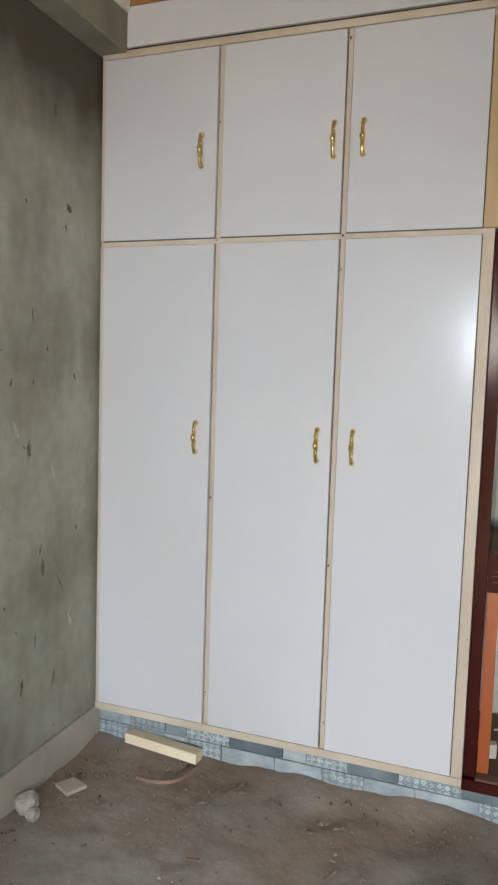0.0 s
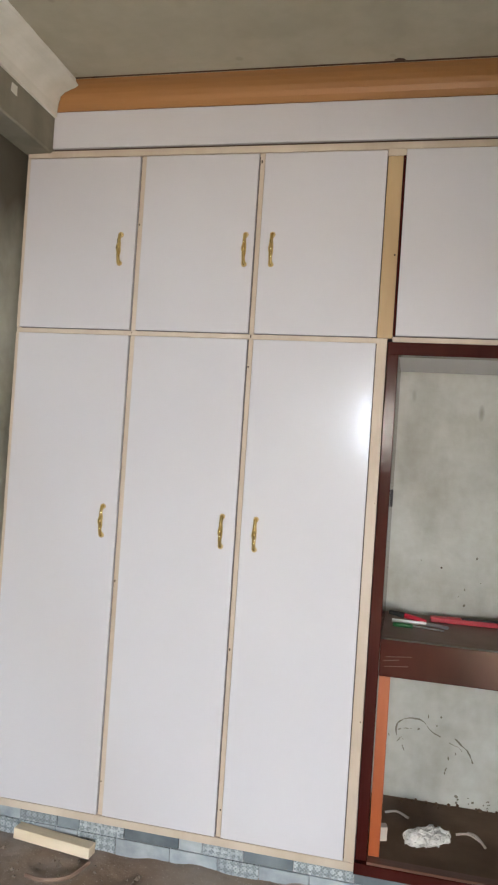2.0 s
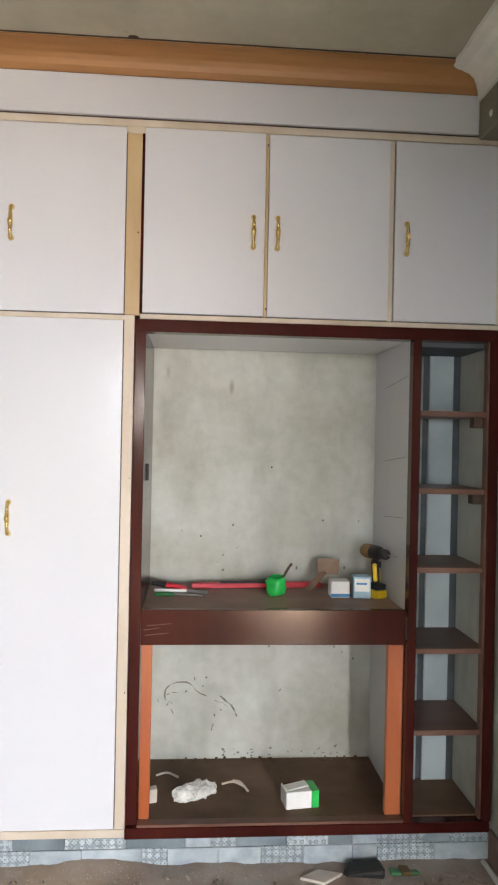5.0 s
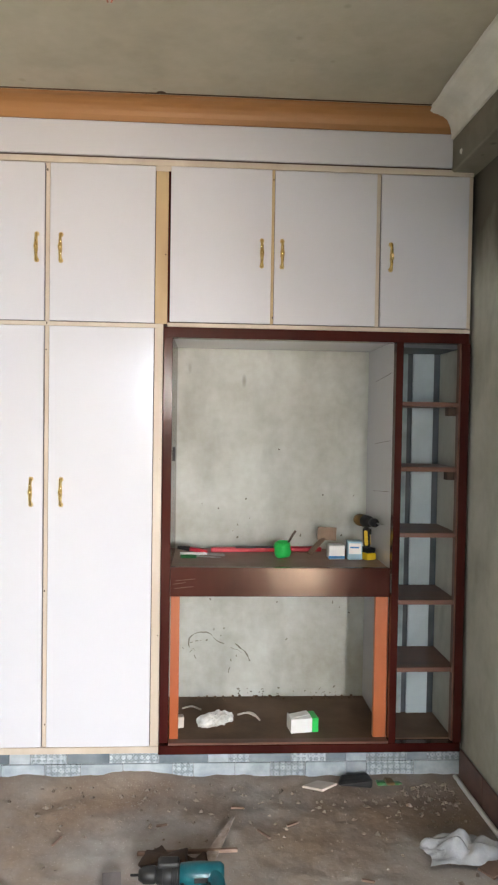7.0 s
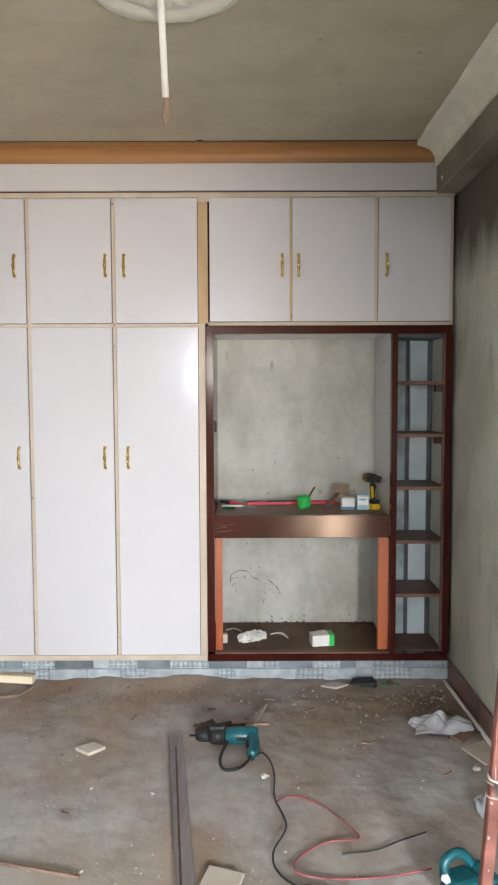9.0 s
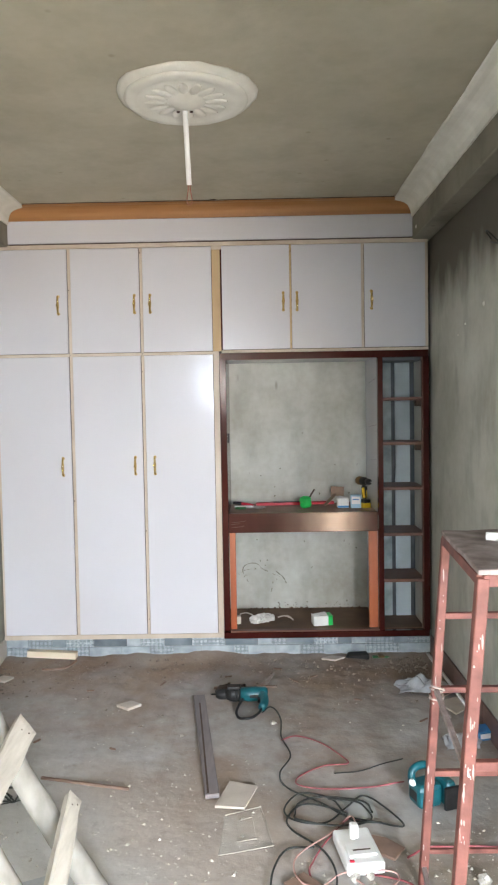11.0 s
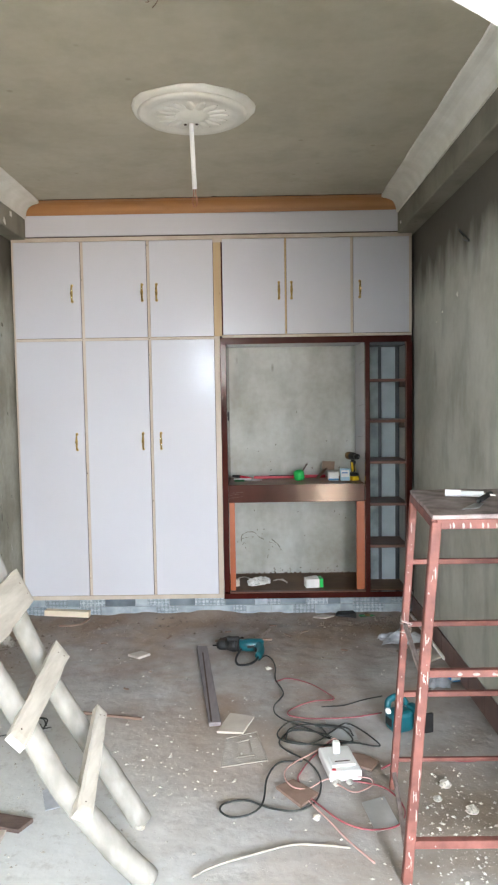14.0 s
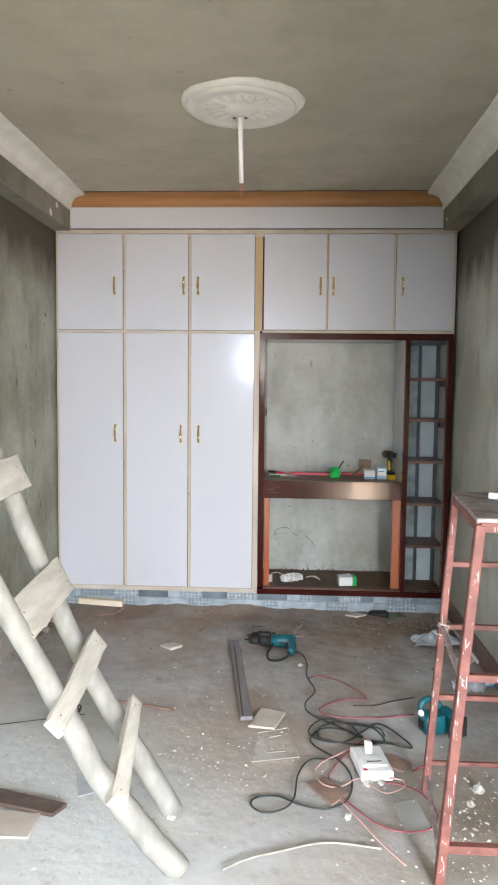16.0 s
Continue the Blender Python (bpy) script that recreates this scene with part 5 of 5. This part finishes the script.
slab("grey_patch", "thin grey plastic sheet scrap on the gritty screed", "plastic scrap", [(2.270, -2.575), (2.373, -2.53), (2.400, -2.745), (2.295, -2.785)], 0.002, M_greyp, 0)
slab("board_piece", "dusty brown board scrap on the floor by the skirting", "board offcut", [(2.86, -0.70), (2.99, -0.60), (3.035, -0.66), (2.90, -0.765)], 0.010, M_board)
slab("tile_piece", "beige tile piece lying by the skirting", "tile piece", [(2.885, -0.80), (3.025, -0.72), (3.035, -0.90), (2.955, -0.97)], 0.010, M_shard)
_o = thing("timber_offcut", "pale planed timber offcut lying against the plinth", "offcut", (0.35, 0.0, 0.03))
part("block", bar((0.178, 0.012, 0.062), (0.530, -0.012, 0.050), 0.055, 0.045, 0.002), M_pine, _o)
_o = thing("timber_sliver", "curved pale wood sliver on the earth", "sliver", (0.43, -0.16, 0.01))
part("sliver", tube([(0.34, -0.20, 0.02), (0.42, -0.21, 0.022), (0.50, -0.16, 0.02), (0.54, -0.06, 0.03)], 0.008, 6), M_board, _o)
_o = thing("wood_stick", "thin brown wooden stick lying on the floor", "stick", (0.985, -1.71, 0.01))
part("stick", bar((0.764, -1.655, 0.012), (1.210, -1.77, 0.012), 0.014, 0.012, 0.002), M_board, _o)
_o = thing("wire_tangle", "small tangle of dark blue wire on the floor", "wire", (0.686, -1.83, 0.01))
part("tangle", tube([(0.66 + 0.05 * math.cos(k * 1.3) * (1 + 0.3 * math.sin(k)), -1.83 + 0.06 * math.sin(k * 1.1), 0.012 + 0.012 * (k % 3)) for k in range(16)], 0.004, 6, 5), M_cableb, _o)
_o = thing("white_conduit", "length of white plastic conduit along the skirting", "conduit", (3.030, -0.45, 0.02))
part("pipe", tube([(3.020, 0.02, 0.018), (3.032, -0.45, 0.016), (3.042, -0.95, 0.015)], 0.0115, 10, 3), M_whitep, _o, smooth=True)


def plastic_bag(name, cx, cy, sx, sy, h, seed, label, material):
    """A crumpled film bag: a folded sheet with peaks."""
    t = thing(name, label, "plastic bag", (cx, cy, ridge(cx, cy)))
    b = bmesh.new()
    n = 26
    g = []
    for i in range(n):
        row = []
        for j in range(n):
            u, v = i / (n - 1) * 2 - 1, j / (n - 1) * 2 - 1
            d = max(0, 1 - (u * u + v * v) * 0.5)
            e = 1 + 0.35 * noise.noise(Vector((u * 1.4 + seed, v * 1.4, seed)))
            z = 0.004 + h * d ** 1.5 * (0.35 + abs(noise.noise(Vector((u * 1.5, v * 1.5, seed)))) * 1.4) + 0.006 * abs(noise.noise(Vector((u * 5, v * 5, seed))))
            row.append(b.verts.new((u * sx * e, v * sy * e, z)))
        g.append(row)
    for i in range(n - 1):
        for j in range(n - 1):
            b.faces.new((g[i][j], g[i + 1][j], g[i + 1][j + 1], g[i][j + 1]))
    part("film", b, material, t, local=True, smooth=True)


plastic_bag("plastic_bag", 2.83, -0.585, 0.155, 0.09, 0.08, 2.0, "crumpled white plastic bag on the floor", M_bag)
plastic_bag("plastic_bag", 2.88, -1.34, 0.10, 0.07, 0.09, 5.0, "crumpled pale plastic bag behind the trestle", M_bag)
_o = thing("blue_packet", "blue and white cardboard packet lying on the floor", "packet", (3.000, -1.27, 0.006), rz=15)
part("box", box(-0.06, 0.06, -0.045, 0.045, 0, 0.05, 0.003), M_bluep, _o, local=True)
part("label", box(-0.025, 0.04, -0.0462, -0.045, 0.012, 0.038), M_paper, _o, "white printed label", local=True)
_o = thing("glove", "dark crumpled glove lying at the plinth", "glove", (2.52, -0.03, 0.01))
part("cloth", rough_up(box(2.44, 2.60, -0.06, 0.01, 0.012, 0.045, 0.012, segments=2), 0.022, 22), M_black, _o)
_o = thing("snack_packet", "green and yellow plastic packet at the plinth", "packet", (2.68, -0.04, 0.01))
part("wrap", rough_up(box(2.62, 2.74, -0.05, -0.01, 0.010, 0.024, 0.006, segments=2), 0.012, 26), M_greend, _o)
part("band", rough_up(box(2.66, 2.70, -0.066, -0.012, 0.020, 0.036, 0.004), 0.006, 26), M_ochre, _o, "yellow band")

# ---- things on the dressing table ----
TOP = 1.0305
_o = thing("pliers", "steel pliers with red handles on the table", "pliers", (1.75, 0.38, TOP))
part("jaw", bar((1.80, 0.36, TOP + 0.010), (1.89, 0.33, TOP + 0.010), 0.022, 0.012, 0.003), M_steel, _o, "dull steel jaws")
part("handle", tube([(1.80, 0.362, TOP + 0.016), (1.76, 0.375, TOP + 0.024), (1.71, 0.388, TOP + 0.030)], 0.011, 10), M_redp, _o, "red handle end", smooth=True)
part("handle_cap", tube([(1.71, 0.388, TOP + 0.030), (1.675, 0.395, TOP + 0.034), (1.645, 0.40, TOP + 0.036)], 0.013, 10, 4, lambda t: 1 - 0.35 * t), M_black, _o, "black grip", smooth=True)
part("handle", tube([(1.80, 0.358, TOP + 0.012), (1.73, 0.345, TOP + 0.014), (1.66, 0.35, TOP + 0.013)], 0.008, 8), M_whitep, _o, "white handle", smooth=True)
_o = thing("screwdriver", "screwdriver with a green handle on the table", "screwdriver", (1.72, 0.28, TOP))
part("handle", tube([(1.665, 0.29, TOP + 0.010), (1.745, 0.285, TOP + 0.010)], 0.009, 10, 3), M_greend, _o, smooth=True)
part("shaft", tube([(1.74, 0.285, TOP + 0.013), (1.87, 0.265, TOP + 0.010)], 0.0035, 8, 2), M_steel, _o, "steel shaft")
_o = thing("spirit_level", "long red level lying along the wall on the table", "level", (2.1, 0.48, TOP))
part("bar", bar((1.82, 0.475, TOP + 0.012), (2.42, 0.515, TOP + 0.012), 0.045, 0.022, 0.003), M_redp, _o)
part("strip", bar((1.95, 0.4700, TOP + 0.026), (2.18, 0.485, TOP + 0.026), 0.028, 0.005, 0.001), M_black, _o, "dark top strip")
_o = thing("green_cup", "cut-off bright green plastic bottle used as a cup", "cup", (2.19, 0.335, TOP))
part("cup", rough_up(lathe([(0.030, 0.0), (0.041, 0.008), (0.044, 0.03), (0.039, 0.042), (0.045, 0.06), (0.040, 0.080), (0.037, 0.080), (0.036, 0.02), (0.0, 0.018)][:8], 20), 0.008, 30), M_green, _o, local=True, smooth=True)
part("brush_stick", tube([(0.01, 0.0, 0.03), (0.045, 0.01, 0.10), (0.07, 0.015, 0.135)], 0.006, 8, 2), M_gap, _o, "dark stick", local=True)
_o = thing("cardboard_scrap", "folded brown cardboard scrap on the table", "cardboard", (2.40, 0.42, TOP))
part("flap", bar((2.34, 0.40, TOP + 0.005), (2.42, 0.43, TOP + 0.085), 0.05, 0.004, 0), M_card, _o)
part("flap", bar((2.39, 0.44, TOP + 0.11), (2.49, 0.44, TOP + 0.105), 0.004, 0.07, 0), M_card, _o)
_o = thing("white_box", "small white cardboard box on the table", "box", (2.465, 0.31, TOP))
part("box", box(-0.042, 0.042, -0.035, 0.035, 0, 0.072, 0.004), M_paper, _o, local=True)
part("band", box(-0.0425, 0.0425, -0.0356, -0.0340, 0.004, 0.018), M_bluep, _o, "blue band", local=True)
_o = thing("blue_box", "small pale blue cardboard box on the table", "box", (2.560, 0.30, TOP), rz=-4)
part("box", box(-0.038, 0.038, -0.035, 0.035, 0, 0.094, 0.003), M_blue, _o, local=True)
part("label", box(-0.032, 0.032, -0.0362, -0.0350, 0.03, 0.085), M_paper, _o, "pale printed panel", local=True)
part("print_bar", box(-0.025, 0.020, -0.0372, -0.0362, 0.060, 0.068), M_bluep, _o, "blue bar of print", local=True)


def cordless_drill():
    d = thing("cordless_drill", "yellow and black cordless drill standing on its battery", "cordless drill", (2.628, 0.29, TOP), rz=-66)
    part("battery", box(-0.040, 0.036, -0.030, 0.030, 0.0, 0.036, 0.006, segments=2), M_yellow, d, "yellow battery pack", local=True)
    part("battery_top", box(-0.036, 0.034, -0.028, 0.028, 0.0365, 0.062, 0.005), M_black, d, "black battery shoe", local=True)
    part("grip", bar((-0.004, 0, 0.062), (-0.016, 0, 0.165), 0.032, 0.038, 0.010), M_black, d, "black rubber grip", local=True)
    part("grip_panel", bar((0.004, -0.002, 0.070), (-0.006, -0.002, 0.15), 0.034, 0.020, 0.006), M_yellow, d, "yellow grip panel", local=True)
    b = lathe([(0.026, -0.075), (0.031, -0.06), (0.031, 0.02), (0.024, 0.04), (0.021, 0.045)], 16)
    rot = Matrix.Translation((-0.015, 0, 0.195)) @ Matrix.Rotation(radians(90), 4, "Y")
    bmesh.ops.transform(b, matrix=rot, verts=b.verts)
    part("body", b, M_black, d, "black and brown motor body", local=True, smooth=True)
    b = lathe([(0.0268, -0.078), (0.0322, -0.062), (0.0322, -0.015)], 16)
    bmesh.ops.transform(b, matrix=rot, verts=b.verts)
    part("motor_cap", b, M_ochre, d, "worn ochre motor cap", local=True, smooth=True)
    b = lathe([(0.022, 0.045), (0.023, 0.075), (0.012, 0.092)], 16)
    bmesh.ops.transform(b, matrix=rot, verts=b.verts)
    part("chuck", b, M_black, d, "black chuck", local=True, smooth=True)
    b = lathe([(0.004, 0.092), (0.003, 0.15)], 8)
    bmesh.ops.transform(b, matrix=rot, verts=b.verts)
    part("bit", b, M_steel, d, "thin steel bit", local=True)
    part("trigger", box(0.008, 0.022, -0.008, 0.008, 0.13, 0.16, 0.003), M_black, d, "black trigger", local=True)


cordless_drill()

# ---- things on the floor of the niche ----
LOW = 0.199
_o = thing("crumpled_wrap", "crumpled pale plastic wrap on the niche floor", "wrapping", (1.85, 0.22, LOW))
_b = bmesh.new()
bmesh.ops.create_icosphere(_b, subdivisions=4, radius=1)
for _v in _b.verts:
    _n = _v.co.copy()
    _v.co = Vector((_n.x * 0.088, _n.y * 0.045 + _n.x * 0.035, max(0.0, 0.028 + _n.z * 0.034)))
    _v.co += noise.noise_vector(_n * 3.5) * 0.022
    _v.co.z = max(0.001, _v.co.z)
part("wrap", _b, M_foil, _o, local=True)
_o = thing("carton", "open white carton with a green end on the niche floor", "carton", (2.285, 0.16, LOW), rz=8)
part("box", box(-0.068, 0.040, -0.045, 0.045, 0, 0.070, 0.002), M_paper, _o, local=True)
part("green_end", box(0.0405, 0.072, -0.046, 0.046, 0, 0.071, 0.002), M_green, _o, "green printed end", local=True)
part("flap", bar((-0.062, -0.01, 0.074), (0.03, 0.0, 0.082), 0.05, 0.003, 0), M_paper, _o, "lifted flap", local=True)
part("opening", box(-0.062, 0.02, 0.012, 0.040, 0.0705, 0.0720), M_gap, _o, "dark opening", local=True)
_o = thing("wood_block", "small pale offcut block on the niche floor", "offcut", (1.672, 0.20, LOW), rz=10)
part("block", rough_up(box(-0.022, 0.022, -0.02, 0.02, 0, 0.055, 0.003), 0.004, 20), M_shard, _o, local=True)
for _i, (_a, _c2) in enumerate((((1.97, 0.33), (2.07, 0.30)), ((2.02, 0.36), (2.08, 0.26)), ((1.68, 0.42), (1.78, 0.40)))):
    _o = thing("wood_shaving", "curled pale wood shaving on the niche floor", "shaving", (*_a, LOW), "wood shavings")
    part("curl", tube([(*_a, LOW + 0.006), ((_a[0] + _c2[0]) / 2, (_a[1] + _c2[1]) / 2 + 0.012, LOW + 0.016), (*_c2, LOW + 0.006)], 0.005, 6), M_shard, _o)
_o = thing("debris_heap", "crumbs of mortar along the wall in the niche", "debris", (2.1, 0.56, LOW), kind="stuff")
_b = bmesh.new()
for _i in range(46):
    _c3 = bmesh.new()
    bmesh.ops.create_icosphere(_c3, subdivisions=1, radius=rng.uniform(0.003, 0.009))
    bmesh.ops.translate(_c3, verts=_c3.verts, vec=(rng.uniform(1.66, 2.66), 0.592 - rng.uniform(0, 0.05), LOW + 0.006))
    join(_b, rough_up(_c3, 0.004, 60))
part("crumbs", _b, M_dusty, _o)

# ---- grit and chips on the floor ----


def chips(name, label, count, area, size, seed, material):
    r = random.Random(seed)
    verts, faces = [], []
    shape = [(1, 0, 0), (-1, 0, 0), (0, 1, 0), (0, -1, 0), (0, 0, 1), (0, 0, -0.6)]
    tri = [(0, 2, 4), (2, 1, 4), (1, 3, 4), (3, 0, 4), (2, 0, 5), (1, 2, 5), (3, 1, 5), (0, 3, 5)]
    for _ in range(count):
        x, y = area(r)
        s = size(r)
        a = r.uniform(0, 6.28)
        k = len(verts)
        for vx, vy, vz in shape:
            px, py, pz = vx * s * r.uniform(0.7, 1.4), vy * s * r.uniform(0.5, 1.0), vz * s * r.uniform(0.4, 0.8)
            verts.append((x + px * math.cos(a) - py * math.sin(a), y + px * math.sin(a) + py * math.cos(a), ridge(x, y) + 0.3 * s + pz))
        faces += [(k + p, k + q, k + t) for p, q, t in tri]
    me = bpy.data.meshes.new(name)
    me.from_pydata(verts, [], faces)
    me.materials.append(material)
    o = new(name, me)
    FRAMES[o] = Matrix.Identity(4)
    return tagged(o, label, "gravel", kind="stuff")


chips("plaster_chips", "scattered pale plaster chips on the screed", 1300, lambda r: (r.uniform(0.1, 2.95), -3.9 + 3.3 * r.random() ** 1.4), lambda r: 0.0015 + 0.0085 * r.random() ** 5, 3, M_pebble)
chips("grit_heap", "pale grit and rubble under the trestle", 1100, lambda r: (min(3.02, 2.72 + r.gauss(0, 0.20)), -2.88 + r.gauss(0, 0.34)), lambda r: 0.002 + 0.010 * r.random() ** 4, 5, M_pebble)
chips("grit_patch", "gritty chips round the ladder feet", 620, lambda r: (1.15 + r.gauss(0, 0.36), -2.35 + r.gauss(0, 0.48)), lambda r: 0.002 + 0.008 * r.random() ** 3.5, 6, M_pebble)
chips("earth_clods", "brown earth clods along the plinth", 620, lambda r: (r.uniform(0.1, 3.0), -0.03 - abs(r.gauss(0, 0.30))), lambda r: 0.003 + 0.014 * r.random() ** 3, 7, M_clod)
for _x, _y, _s in ((1.90, -1.06, 0.020), (2.66, -2.44, 0.026), (2.72, -2.64, 0.026), (2.60, -2.55, 0.018), (1.35, -2.73, 0.022), (1.31, -2.70, 0.016), (2.07, -2.68, 0.018), (2.18, -2.42, 0.022), (2.24, -2.41, 0.018), (0.05, -0.53, 0.05), (0.10, -0.56, 0.03), (1.40, -1.2, 0.010), (2.90, -1.0, 0.02)):
    _b = bmesh.new()
    bmesh.ops.create_icosphere(_b, subdivisions=2, radius=_s)
    for _v in _b.verts:
        _v.co += noise.noise_vector(_v.co * (1.2 / _s) + Vector((_x, _y, 0))) * _s * 0.45
        _v.co.z = max(_v.co.z * 0.7, -_s * 0.35)
    bmesh.ops.translate(_b, verts=_b.verts, vec=(_x, _y, ridge(_x, _y) + _s * 0.32))
    solid("plaster_lump", _b, M_pebble, "pale lump of broken plaster on the floor", "plaster lump", group="plaster lumps")

chips("mortar_crumbs", "mortar crumbs and splinters in the corner by the skirting", 120, lambda r: (2.98 - abs(r.gauss(0, 0.20)), -0.04 - abs(r.gauss(0, 0.16))), lambda r: 0.004 + 0.016 * r.random() ** 3, 11, M_clod)
chips("mortar_crumbs", "mortar crumbs on the earth beside the skirting", 160, lambda r: (0.03 + abs(r.gauss(0, 0.12)), -0.15 - abs(r.gauss(0, 0.5))), lambda r: 0.004 + 0.013 * r.random() ** 3, 12, M_clod)
for _x, _y, _l, _a in ((2.18, -0.35, 0.06, 30), (2.42, -0.75, 0.05, -20), (1.20, -0.45, 0.07, 70), (0.75, -0.55, 0.05, 10), (2.05, -0.42, 0.08, -50), (1.62, -0.35, 0.05, 15), (2.75, -1.05, 0.07, 40), (1.95, -0.22, 0.06, -5), (0.62, -1.25, 0.05, 60), (1.05, -1.35, 0.04, -30)):
    _o = thing("wood_splinter", "small wood splinter on the dusty floor", "splinter", (_x, _y, ridge(_x, _y)), "wood splinters", _a)
    part("splinter", rough_up(box(-_l / 2, _l / 2, -0.006, 0.006, 0.002, 0.010, 0.002), 0.004, 30), M_board, _o, local=True)

plinth_tiles()
